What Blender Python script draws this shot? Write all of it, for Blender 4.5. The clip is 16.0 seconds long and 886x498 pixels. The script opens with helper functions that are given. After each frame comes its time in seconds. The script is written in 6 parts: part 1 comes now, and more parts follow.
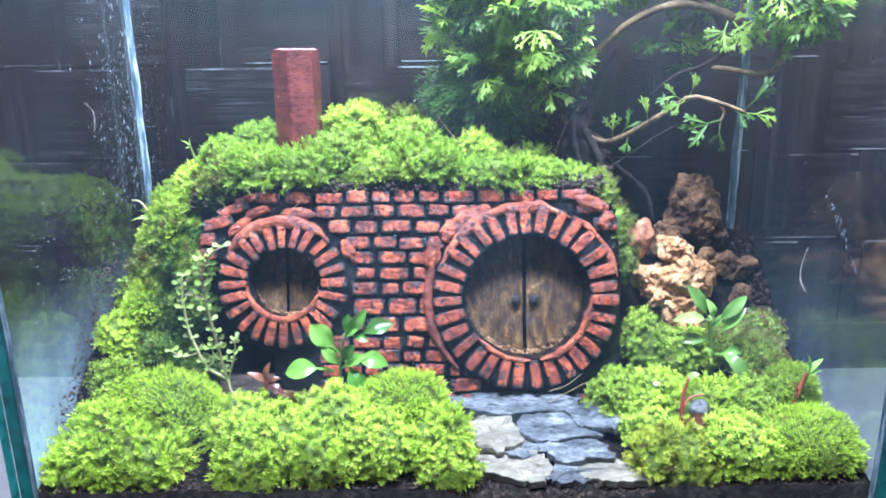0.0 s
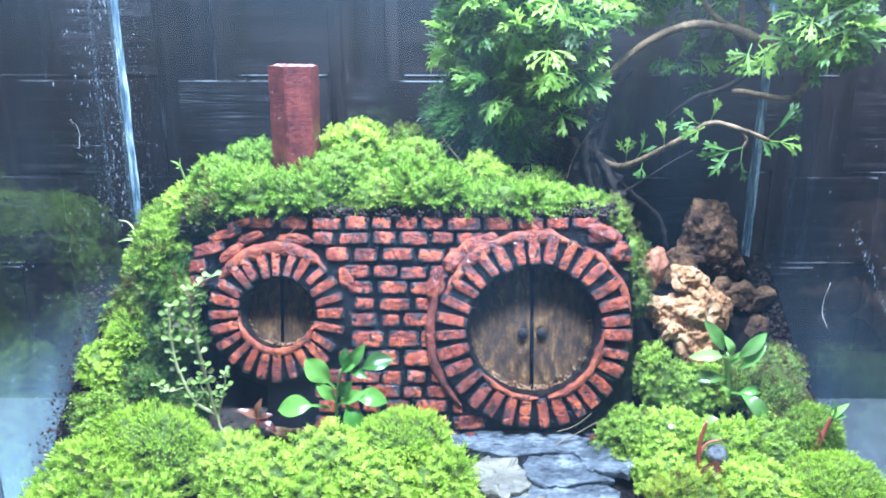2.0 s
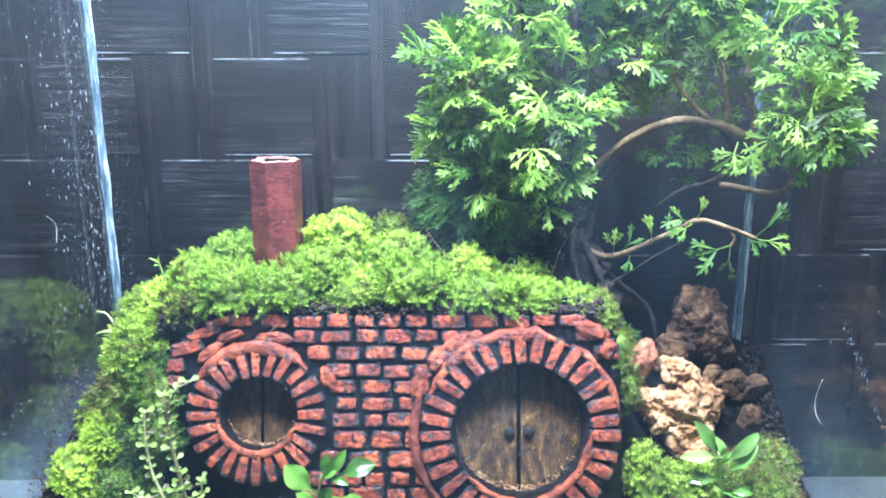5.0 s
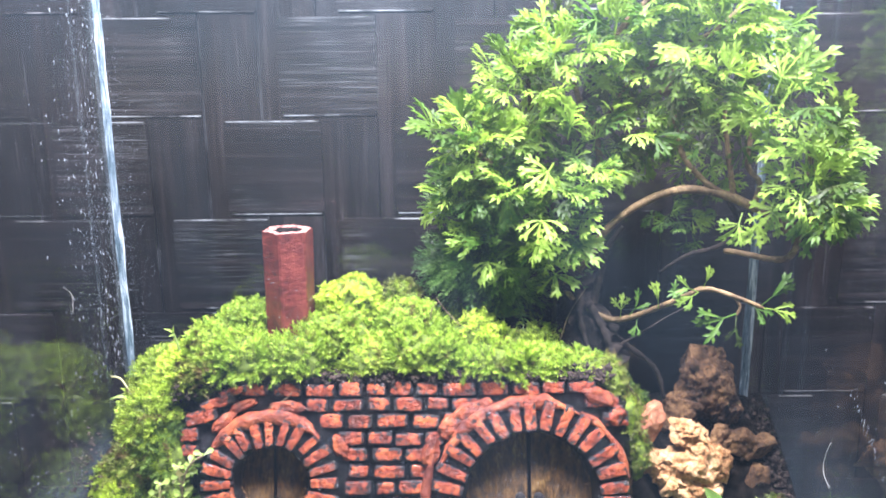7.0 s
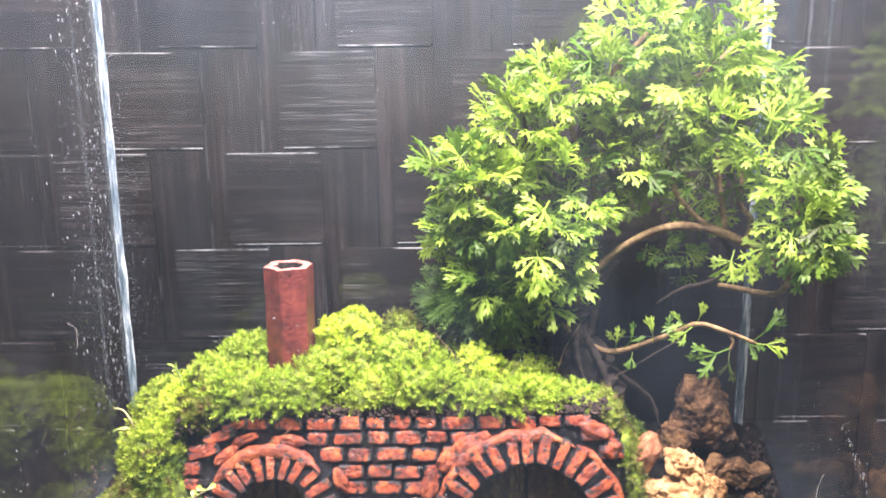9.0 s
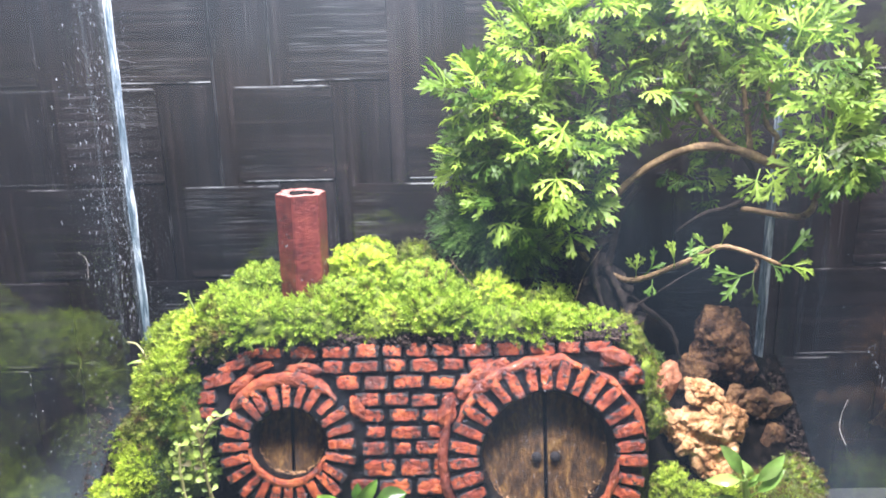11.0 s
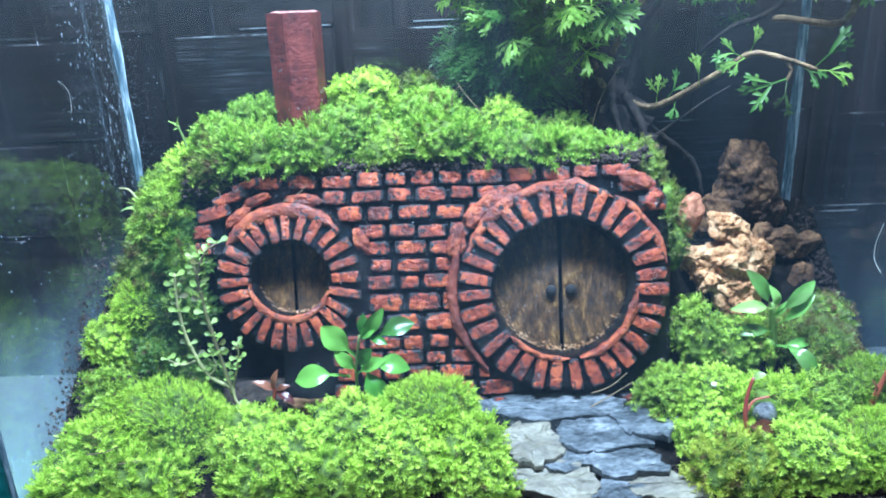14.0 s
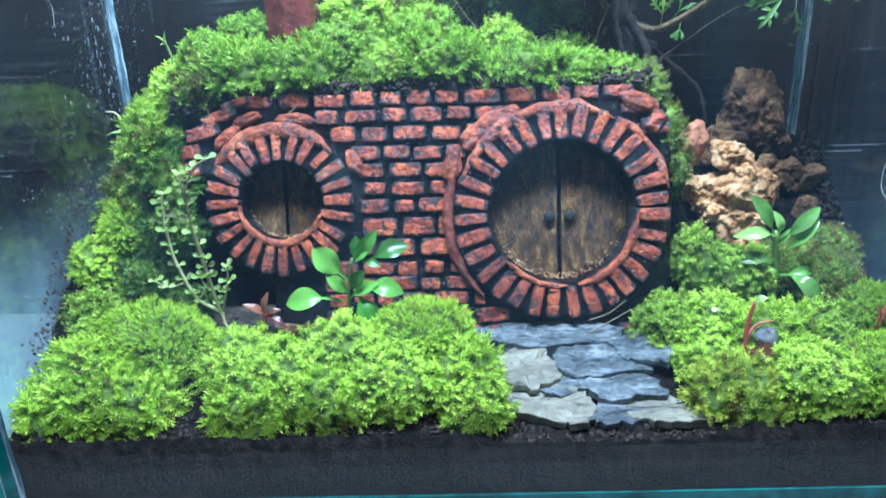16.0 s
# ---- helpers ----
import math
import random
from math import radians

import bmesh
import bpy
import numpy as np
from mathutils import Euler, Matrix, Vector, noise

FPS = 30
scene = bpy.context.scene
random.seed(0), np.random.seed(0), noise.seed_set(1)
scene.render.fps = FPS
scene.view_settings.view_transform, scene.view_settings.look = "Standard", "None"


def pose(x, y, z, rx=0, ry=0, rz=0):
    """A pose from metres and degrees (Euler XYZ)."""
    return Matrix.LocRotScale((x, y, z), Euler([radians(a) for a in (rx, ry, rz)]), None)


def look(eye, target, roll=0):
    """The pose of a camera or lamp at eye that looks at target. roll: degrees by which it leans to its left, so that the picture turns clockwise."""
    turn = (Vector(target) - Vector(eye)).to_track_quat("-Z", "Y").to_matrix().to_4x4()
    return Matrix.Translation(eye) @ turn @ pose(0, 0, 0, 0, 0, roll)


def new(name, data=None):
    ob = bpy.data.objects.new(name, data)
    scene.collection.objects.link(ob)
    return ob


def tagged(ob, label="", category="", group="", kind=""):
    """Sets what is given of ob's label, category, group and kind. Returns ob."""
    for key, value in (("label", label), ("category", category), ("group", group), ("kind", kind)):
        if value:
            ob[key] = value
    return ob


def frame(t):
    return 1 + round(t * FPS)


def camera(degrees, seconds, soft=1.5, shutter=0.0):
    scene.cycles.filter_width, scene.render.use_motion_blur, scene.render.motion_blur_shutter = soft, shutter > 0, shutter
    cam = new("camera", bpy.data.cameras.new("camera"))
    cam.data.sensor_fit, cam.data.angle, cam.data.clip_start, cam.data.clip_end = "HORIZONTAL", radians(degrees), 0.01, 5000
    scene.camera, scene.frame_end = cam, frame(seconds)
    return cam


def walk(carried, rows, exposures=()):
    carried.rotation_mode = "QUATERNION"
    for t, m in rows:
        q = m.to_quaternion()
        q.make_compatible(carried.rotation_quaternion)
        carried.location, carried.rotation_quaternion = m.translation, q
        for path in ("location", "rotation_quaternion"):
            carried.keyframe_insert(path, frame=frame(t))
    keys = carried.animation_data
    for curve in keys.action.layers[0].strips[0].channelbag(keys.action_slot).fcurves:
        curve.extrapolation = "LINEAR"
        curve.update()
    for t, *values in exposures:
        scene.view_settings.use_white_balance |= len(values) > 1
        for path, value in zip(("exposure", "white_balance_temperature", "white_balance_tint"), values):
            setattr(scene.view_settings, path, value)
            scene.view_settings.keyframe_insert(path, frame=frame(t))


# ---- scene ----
cam = camera(64.0, 16.0, soft=1.8)
METRES, EYE, TILT, LEAN, TURN = 0.20, 0.193, -15.0, 0.7, 0.0
ROWS = [
    (0.0, 0.0, 0.0, 0.0, 0.0, 0.0, -0.0),
    (0.5, -0.0113, 0.0319, -0.0003, -0.02, -0.07, -0.15),
    (1.0, -0.0255, 0.0615, 0.0103, -0.05, -0.17, -0.43),
    (1.5, -0.0299, 0.078, 0.0308, -0.05, -0.14, -0.63),
    (2.0, -0.0152, 0.0875, 0.0659, -0.24, -0.06, -0.72),
    (2.5, 0.0001, 0.1022, 0.0782, -0.33, 0.07, -0.72),
    (3.0, 0.0072, 0.1237, 0.0884, -0.6, 0.24, -0.71),
    (3.5, 0.0044, 0.1302, 0.118, -0.69, 0.64, -0.74),
    (4.0, 0.0131, 0.1303, 0.1515, -0.77, 1.16, -0.73),
    (6.5, -0.0078, 0.0912, 0.302, -0.3, 3.15, -0.29),
    (7.0, -0.0092, 0.0841, 0.3231, -0.38, 3.5, -0.16),
    (7.5, -0.0074, 0.0666, 0.3549, -0.47, 3.78, -0.11),
    (8.0, -0.0053, 0.0506, 0.3853, -0.48, 4.31, -0.08),
    (10.5, -0.0218, 0.075, 0.3352, -0.07, 2.58, 0.23),
    (11.0, -0.0264, 0.0931, 0.2897, 0.16, 1.64, 0.44),
    (11.5, -0.0187, 0.1081, 0.2326, 0.26, 0.74, 0.71),
    (12.0, -0.0152, 0.1287, 0.1961, 0.43, -0.03, 1.06),
    (12.5, -0.0121, 0.1457, 0.1556, 0.47, -0.72, 1.34),
    (13.0, -0.0054, 0.1599, 0.1182, 0.73, -1.6, 1.59),
    (13.5, -0.0149, 0.1712, 0.0859, 0.89, -2.33, 1.64),
    (14.0, -0.0211, 0.1863, 0.055, 1.09, -3.21, 1.57),
    (14.5, -0.0235, 0.1978, 0.0258, 1.16, -3.97, 1.48),
    (15.0, -0.0247, 0.2059, 0.0028, 1.1, -4.63, 1.38),
    (15.5, -0.0249, 0.2147, -0.0205, 1.02, -5.0, 1.27),
    (16.0, -0.0193, 0.2171, -0.0463, 0.95, -5.33, 1.05),
]
EXPOSURES = [
    (0.0, 0.58, 5400, 24), (1.0, 0.56, 5450, 24), (2.0, 0.55, 4980, 19), (4.0, 0.66, 5150, 18.5), (6.5, 0.63, 6080, 29), (8.0, 0.68, 7150, 38),
    (10.5, 0.54, 7800, 38.5), (11.0, 0.49, 6800, 34), (11.5, 0.46, 6050, 26), (12.5, 0.34, 4980, 15), (14.5, 0.23, 4880, 10.5), (16.0, 0.10, 4880, 8.5),
]
walk(cam, [(t, pose(0, 0, EYE, TILT, LEAN, TURN) @ pose(METRES * x, METRES * y, METRES * z, 90 + pitch, roll, yaw)) for t, x, y, z, yaw, pitch, roll in ROWS], EXPOSURES)

# ---- light ----
world = bpy.data.worlds.new("sky")
scene.world = world
world.use_nodes = True
sky = world.node_tree.nodes.new("ShaderNodeTexSky")
sky.sky_type, sky.sun_disc = "NISHITA", False
sky.sun_elevation, sky.sun_rotation = radians(50), radians(160)
world.node_tree.links.new(sky.outputs[0], world.node_tree.nodes["Background"].inputs[0])
world.node_tree.nodes["Background"].inputs[1].default_value = 0.038

lamp = new("aquarium_light", bpy.data.lights.new("aquarium_light", "AREA"))
lamp.data.shape, lamp.data.size, lamp.data.size_y, lamp.data.energy = "RECTANGLE", 0.38, 0.06, 15.4
lamp.data.color = (0.93, 0.98, 1.0)
lamp.matrix_world = look((0.02, 0.160, 0.64), (0.01, 0.30, 0.08))


# ---- materials ----
def node_mat(name):
    m = bpy.data.materials.new(name)
    m.use_nodes = True
    t = m.node_tree
    return m, t, t.nodes["Principled BSDF"]


def place(t, scale=(1, 1, 1)):
    """World position, scaled, as a texture vector."""
    g = t.nodes.new("ShaderNodeNewGeometry")
    v = t.nodes.new("ShaderNodeVectorMath")
    v.operation = "MULTIPLY"
    v.inputs[1].default_value = scale
    t.links.new(g.outputs["Position"], v.inputs[0])
    return v.outputs[0]


def fuzz(t, vec, scale, detail=4.0, rough=0.6):
    n = t.nodes.new("ShaderNodeTexNoise")
    n.inputs["Scale"].default_value, n.inputs["Detail"].default_value, n.inputs["Roughness"].default_value = scale, detail, rough
    t.links.new(vec, n.inputs["Vector"])
    return n.outputs["Fac"]


def ramp(t, fac, stops):
    r = t.nodes.new("ShaderNodeValToRGB")
    while len(r.color_ramp.elements) < len(stops):
        r.color_ramp.elements.new(0.5)
    for e, (p, c) in zip(r.color_ramp.elements, stops):
        e.position, e.color = p, (*c, 1.0)
    t.links.new(fac, r.inputs[0])
    return r.outputs[0]


def blend(t, a, b, fac, kind="MIX"):
    m = t.nodes.new("ShaderNodeMix")
    m.data_type, m.blend_type = "RGBA", kind
    for sock, val in ((m.inputs[0], fac), (m.inputs[6], a), (m.inputs[7], b)):
        if isinstance(val, (int, float)):
            sock.default_value = val
        elif isinstance(val, tuple):
            sock.default_value = (*val, 1.0)
        else:
            t.links.new(val, sock)
    return m.outputs[2]


def maths(t, op, a, b=0.0, c=0.0):
    m = t.nodes.new("ShaderNodeMath")
    m.operation = op
    for i, val in enumerate((a, b, c)):
        if isinstance(val, (int, float)):
            m.inputs[i].default_value = val
        else:
            t.links.new(val, m.inputs[i])
    return m.outputs[0]


def bump(t, bsdf, height, strength, distance):
    b = t.nodes.new("ShaderNodeBump")
    b.inputs["Strength"].default_value, b.inputs["Distance"].default_value = strength, distance
    t.links.new(height, b.inputs["Height"])
    t.links.new(b.outputs[0], bsdf.inputs["Normal"])
    t.links.new(b.outputs[0], bsdf.inputs["Coat Normal"])


def mottled(name, stops, scale, rough=0.6, fine=6.0, relief=0.0006, rough_var=0.2, coat=0.0, stretch=(1, 1, 1)):
    """A surface whose colour runs through the stops by coarse and fine grain, with relief and uneven gloss."""
    m, t, b = node_mat(name)
    v = place(t, stretch)
    big, small = fuzz(t, v, scale), fuzz(t, v, scale * fine, 6.0, 0.7)
    both = maths(t, "MULTIPLY_ADD", maths(t, "ADD", small, big), 1.15, -0.65)
    t.links.new(ramp(t, both, stops), b.inputs["Base Color"])
    t.links.new(maths(t, "MULTIPLY_ADD", small, rough_var * 2, rough - rough_var), b.inputs["Roughness"])
    b.inputs["Coat Weight"].default_value, b.inputs["Coat Roughness"].default_value = coat, 0.15
    bump(t, b, both, 0.8, relief)
    return m


def leafy(name, dark, light, spread=0.22, rough=0.6, through_light=0.42, per_object=False, withered=0.0):
    """Thin green tissue: varies from piece to piece, lets some light through."""
    m, t, b = node_mat(name)
    if per_object:
        rnd = t.nodes.new("ShaderNodeObjectInfo").outputs["Random"]
    else:
        rnd = t.nodes.new("ShaderNodeNewGeometry").outputs["Random Per Island"]
    patch = fuzz(t, place(t), 70.0, 3.0)
    fac = maths(t, "ADD", maths(t, "MULTIPLY", rnd, spread), maths(t, "MULTIPLY", patch, 1.0 - spread))
    col = ramp(t, fac, [(0.2, (dark[0] * 0.8, dark[1] * 0.45, dark[2])), (0.36, dark), (0.64, light)])
    if withered:
        dry = ramp(t, fuzz(t, place(t), 190.0, 3.0), [(0.74 - withered, (0, 0, 0)), (0.82 - withered, (1, 1, 1))])
        col = blend(t, col, (0.14, 0.10, 0.03), dry)
    t.links.new(col, b.inputs["Base Color"])
    b.inputs["Roughness"].default_value = rough
    tr = t.nodes.new("ShaderNodeBsdfTranslucent")
    t.links.new(blend(t, col, (1.0, 1.0, 0.35), 0.25, "MULTIPLY"), tr.inputs[0])
    mix = t.nodes.new("ShaderNodeMixShader")
    mix.inputs[0].default_value = through_light
    out = t.nodes["Material Output"]
    t.links.new(b.outputs[0], mix.inputs[1])
    t.links.new(tr.outputs[0], mix.inputs[2])
    t.links.new(mix.outputs[0], out.inputs[0])
    return m


def pane_glass(name, tint, veil, bend=5.0, least=0.035, mist=0.0, reach=(0.16, 0.04), haze=(0.48, 0.77, 1.0)):
    """Clear sheet glass: tinted passage, mirror gloss that grows towards grazing, and a thin uneven film: damp on the
    side panes, painted haze on front and back.
    """
    m, t, b = node_mat(name)
    t.nodes.remove(b)
    out = t.nodes["Material Output"]
    clear = t.nodes.new("ShaderNodeBsdfTransparent")
    clear.inputs[0].default_value = (*tint, 1)
    gloss = t.nodes.new("ShaderNodeBsdfGlossy")
    gloss.inputs["Roughness"].default_value = 0.02
    film = t.nodes.new("ShaderNodeBsdfDiffuse")
    film.inputs[0].default_value = (*haze, 1)
    lw = t.nodes.new("ShaderNodeLayerWeight")
    fac = maths(t, "MULTIPLY_ADD", maths(t, "POWER", lw.outputs["Facing"], bend), 0.95, least)
    a, c = t.nodes.new("ShaderNodeMixShader"), t.nodes.new("ShaderNodeMixShader")
    streak = ramp(t, fuzz(t, place(t, (1, 1, 0.35)), 38.0, 5.0), [(0.35, (0.3,) * 3), (0.75, (1,) * 3)])
    # Amount of film, side-pane damp and painted haze alike.
    damp = maths(t, "MULTIPLY", streak, veil)
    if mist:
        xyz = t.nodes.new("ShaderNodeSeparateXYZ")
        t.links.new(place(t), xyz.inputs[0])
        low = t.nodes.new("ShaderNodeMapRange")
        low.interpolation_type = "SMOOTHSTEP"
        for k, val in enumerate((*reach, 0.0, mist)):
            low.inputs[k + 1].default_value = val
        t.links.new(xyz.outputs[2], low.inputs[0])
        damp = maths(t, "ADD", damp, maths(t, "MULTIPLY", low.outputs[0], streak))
    t.links.new(damp, a.inputs[0])
    t.links.new(clear.outputs[0], a.inputs[1])
    t.links.new(film.outputs[0], a.inputs[2])
    t.links.new(fac, c.inputs[0])
    t.links.new(a.outputs[0], c.inputs[1])
    t.links.new(gloss.outputs[0], c.inputs[2])
    t.links.new(c.outputs[0], out.inputs[0])
    return m


def clay(name, dark, mid, light, smudge=0.58, wash=0.0, wet=0.55, pits=0.0008):
    """Fired clay: broad drifts of red, black smudges left by the mortar wash, wet uneven gloss."""
    m, t, b = node_mat(name)
    v = place(t)
    drift, grain = fuzz(t, v, 130.0, 3.0), fuzz(t, v, 520.0, 4.0, 0.6)
    shade = maths(t, "MULTIPLY_ADD", drift, 1.9, maths(t, "MULTIPLY_ADD", grain, 0.5, -0.7))
    col = ramp(t, shade, [(0.2, dark), (0.5, mid), (0.85, light)])
    stain = maths(t, "MULTIPLY_ADD", fuzz(t, v, 320.0, 4.0, 0.55), 1.0, maths(t, "MULTIPLY_ADD", fuzz(t, v, 60.0, 2.0), 0.5, -0.25))
    col = blend(t, col, (0.010, 0.010, 0.013), ramp(t, stain, [(smudge, (0, 0, 0)), (smudge + 0.07, (1, 1, 1))]))
    if wash:
        gen = t.nodes.new("ShaderNodeSeparateXYZ")
        t.links.new(t.nodes.new("ShaderNodeTexCoord").outputs["Generated"], gen.inputs[0])
        across, along = (maths(t, "ABSOLUTE", maths(t, "SUBTRACT", gen.outputs[k], 0.5)) for k in (0, 2))
        brim = maths(t, "ADD", maths(t, "POWER", maths(t, "MULTIPLY", across, 2.0), 4.0), maths(t, "POWER", maths(t, "MULTIPLY", along, 2.0), 4.0))
        smeared = maths(t, "ADD", brim, maths(t, "MULTIPLY_ADD", fuzz(t, v, 420.0, 4.0, 0.65), 4.2, -2.1))
        col = blend(t, col, (0.006, 0.007, 0.010), ramp(t, smeared, [(1.0 - wash, (0, 0, 0)), (1.08 - wash, (1, 1, 1))]))
    t.links.new(col, b.inputs["Base Color"])
    chips = fuzz(t, v, 1100.0, 3.0, 0.7)
    t.links.new(maths(t, "MULTIPLY_ADD", grain, 0.5, 0.35), b.inputs["Roughness"])
    b.inputs["Coat Weight"].default_value, b.inputs["Coat Roughness"].default_value = wet, 0.10
    relief = maths(t, "ADD", grain, maths(t, "MULTIPLY", stain, -0.8))
    bump(t, b, maths(t, "MULTIPLY_ADD", chips, 0.6, relief), 1.0, pits)
    return m


M_BRICK = clay("red_clay", (0.080, 0.010, 0.003), (0.25, 0.034, 0.009), (0.50, 0.115, 0.030), 0.66, 0.60, 0.9, 0.0011)
M_BAND = clay("dark_red_clay", (0.05, 0.009, 0.005), (0.11, 0.019, 0.009), (0.24, 0.055, 0.026), 0.70)
M_RIM = clay("red_clay_rim", (0.090, 0.013, 0.005), (0.22, 0.037, 0.010), (0.42, 0.105, 0.030), 0.63, 0.0, 0.9, 0.0011)
M_MORTAR = mottled("black_mortar", [(0.3, (0.001, 0.0015, 0.002)), (0.65, (0.0025, 0.004, 0.006)), (0.98, (0.016, 0.028, 0.04))], 200, 0.13, 5, 0.0020, 0.08, 0.0)
M_CHIMNEY = clay("painted_clay", (0.07, 0.010, 0.008), (0.13, 0.020, 0.014), (0.19, 0.036, 0.024), 0.70, 0.0, 0.25, 0.00035)
M_PLASTER = mottled("pale_clay", [(0.3, (0.16, 0.05, 0.04)), (0.7, (0.42, 0.22, 0.18))], 200, 0.6)
M_WOOD = mottled("wet_brown_wood", [(0.20, (0.006, 0.003, 0.001)), (0.44, (0.048, 0.022, 0.004)), (0.64, (0.150, 0.076, 0.014)), (0.90, (0.46, 0.30, 0.08))], 230, 0.42, 5, 0.0016, 0.25, 0.5, (1.5, 1, 0.5))
M_SOIL = mottled("black_soil", [(0.3, (0.0015, 0.0018, 0.002)), (0.6, (0.010, 0.009, 0.008)), (0.95, (0.03, 0.022, 0.018))], 260, 0.9, 4, 0.0005)
M_SOIL.node_tree.nodes["Principled BSDF"].inputs["Specular IOR Level"].default_value = 0.08
M_HEAP = mottled("brown_soil", [(0.3, (0.014, 0.011, 0.008)), (0.6, (0.038, 0.027, 0.019)), (0.95, (0.12, 0.08, 0.055))], 260, 0.8, 4, 0.0008)
M_CRUMB = mottled("soil_crumb", [(0.25, (0.006, 0.004, 0.003)), (0.6, (0.045, 0.028, 0.020)), (0.9, (0.20, 0.13, 0.09))], 500, 0.8)
M_SLATE = mottled("grey_slate", [(0.25, (0.018, 0.024, 0.029)), (0.5, (0.078, 0.095, 0.105)), (0.85, (0.29, 0.32, 0.33))], 120, 0.38, 6, 0.0013, 0.2, 0.1, (0.6, 1.4, 1))
M_SLATE_PALE = mottled("pale_slate", [(0.2, (0.06, 0.057, 0.042)), (0.55, (0.155, 0.147, 0.105)), (0.9, (0.31, 0.295, 0.225))], 120, 0.5, 6, 0.0005, 0.2, 0.1, (0.6, 1.4, 1))
M_TAN = mottled("tan_lava_rock", [(0.15, (0.025, 0.012, 0.006)), (0.30, (0.24, 0.10, 0.03)), (0.46, (0.56, 0.29, 0.11)), (0.80, (0.80, 0.57, 0.32))], 110, 0.8, 6, 0.0018)
M_BROWN = mottled("brown_lava_rock", [(0.2, (0.012, 0.007, 0.004)), (0.48, (0.095, 0.046, 0.018)), (0.8, (0.30, 0.17, 0.07))], 90, 0.8, 6, 0.0018)
M_PEAK = mottled("dark_lava_rock", [(0.2, (0.006, 0.004, 0.002)), (0.45, (0.075, 0.035, 0.014)), (0.80, (0.29, 0.155, 0.06))], 110, 0.8, 6, 0.0018)
M_REDROCK = mottled("reddish_rock", [(0.3, (0.12, 0.04, 0.02)), (0.52, (0.42, 0.16, 0.075)), (0.82, (0.62, 0.33, 0.19))], 80, 0.75, 6, 0.0014)
M_BARK = mottled("pale_brown_bark", [(0.2, (0.045, 0.026, 0.011)), (0.55, (0.17, 0.11, 0.047)), (0.9, (0.38, 0.27, 0.13))], 150, 0.65, 5, 0.0006)
M_DARKBARK = mottled("dark_wet_bark", [(0.3, (0.006, 0.004, 0.003)), (0.6, (0.022, 0.013, 0.008)), (0.90, (0.085, 0.060, 0.042))], 140, 0.75, 5, 0.0012)
M_MOSS = leafy("bright_moss", (0.29, 0.48, 0.025), (0.67, 0.85, 0.095), 0.38, withered=0.11)
M_MOSS_ROOF = leafy("roof_moss", (0.14, 0.29, 0.020), (0.43, 0.63, 0.065), 0.38, withered=0.15)
M_MOSS_MID = leafy("green_moss", (0.14, 0.26, 0.020), (0.50, 0.68, 0.075), 0.38, withered=0.16)
# Deeper green, partly moss tone, partly the shade of recesses painted in.
M_MOSS_SHADED = leafy("shaded_dark_moss", (0.03, 0.075, 0.010), (0.15, 0.27, 0.035), withered=0.16)
M_MOSS_OLIVE = leafy("olive_moss", (0.05, 0.07, 0.012), (0.26, 0.32, 0.05), withered=0.22)
M_MOSS_DULL = leafy("dull_moss", (0.10, 0.15, 0.045), (0.33, 0.42, 0.14), withered=0.30)
M_MOSS_LOW = leafy("lower_moss_leaves", (0.17, 0.30, 0.020), (0.42, 0.58, 0.055), 0.4, withered=0.17)
M_MOSS_YELLOW = leafy("yellow_moss", (0.26, 0.34, 0.025), (0.66, 0.74, 0.090), withered=0.20)
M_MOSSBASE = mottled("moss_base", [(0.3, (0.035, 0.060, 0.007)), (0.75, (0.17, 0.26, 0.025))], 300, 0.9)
M_LEAF = leafy("tree_leaf", (0.075, 0.20, 0.025), (0.335, 0.53, 0.078), 0.55, 0.50, 0.54, True)
M_LEAF_DARK = leafy("dark_fern", (0.055, 0.155, 0.03), (0.21, 0.40, 0.085), 0.5, 0.4, 0.50, True)
M_PLANT = leafy("glossy_leaf", (0.06, 0.19, 0.022), (0.20, 0.43, 0.065), 0.45, 0.30, 0.35, True)
M_LIGHTLEAF = leafy("light_glossy_leaf", (0.16, 0.37, 0.065), (0.41, 0.66, 0.17), 0.5, 0.22, 0.35, True)
M_PALESTEM = leafy("pale_stem", (0.22, 0.22, 0.09), (0.38, 0.38, 0.17), 0.5, 0.5, 0.1, True)
M_STEM = leafy("green_stem", (0.12, 0.2, 0.04), (0.25, 0.36, 0.1), 0.5, 0.4, 0.1, True)
M_SPRIG = leafy("pale_green_leaf", (0.17, 0.29, 0.04), (0.38, 0.54, 0.12), 0.6, 0.5, 0.40)
M_REDSTEM = leafy("red_stem", (0.25, 0.05, 0.03), (0.42, 0.12, 0.07), 0.5, 0.35, 0.2, True)
M_PINKLEAF = leafy("bronze_leaf", (0.09, 0.030, 0.015), (0.24, 0.10, 0.055), 0.6, 0.3, 0.3, True)
M_STRAW = mottled("straw", [(0.3, (0.12, 0.085, 0.04)), (0.7, (0.26, 0.19, 0.10))], 200, 0.6)
M_STONE = mottled("dark_pebble", [(0.3, (0.03, 0.035, 0.04)), (0.7, (0.16, 0.17, 0.18))], 300, 0.3)
M_WHITE = mottled("white_bead", [(0.3, (0.6, 0.58, 0.5)), (0.7, (0.85, 0.83, 0.76))], 300, 0.4)
M_BLACK = mottled("black_iron", [(0.3, (0.002, 0.002, 0.002)), (0.7, (0.005, 0.005, 0.006))], 200, 0.75)
# The front film is a bluish haze painted over all above the soil line.
M_FRONT = pane_glass("front_glass", (0.985, 0.995, 0.99), 0.0, mist=0.023, reach=(0.036, 0.060))
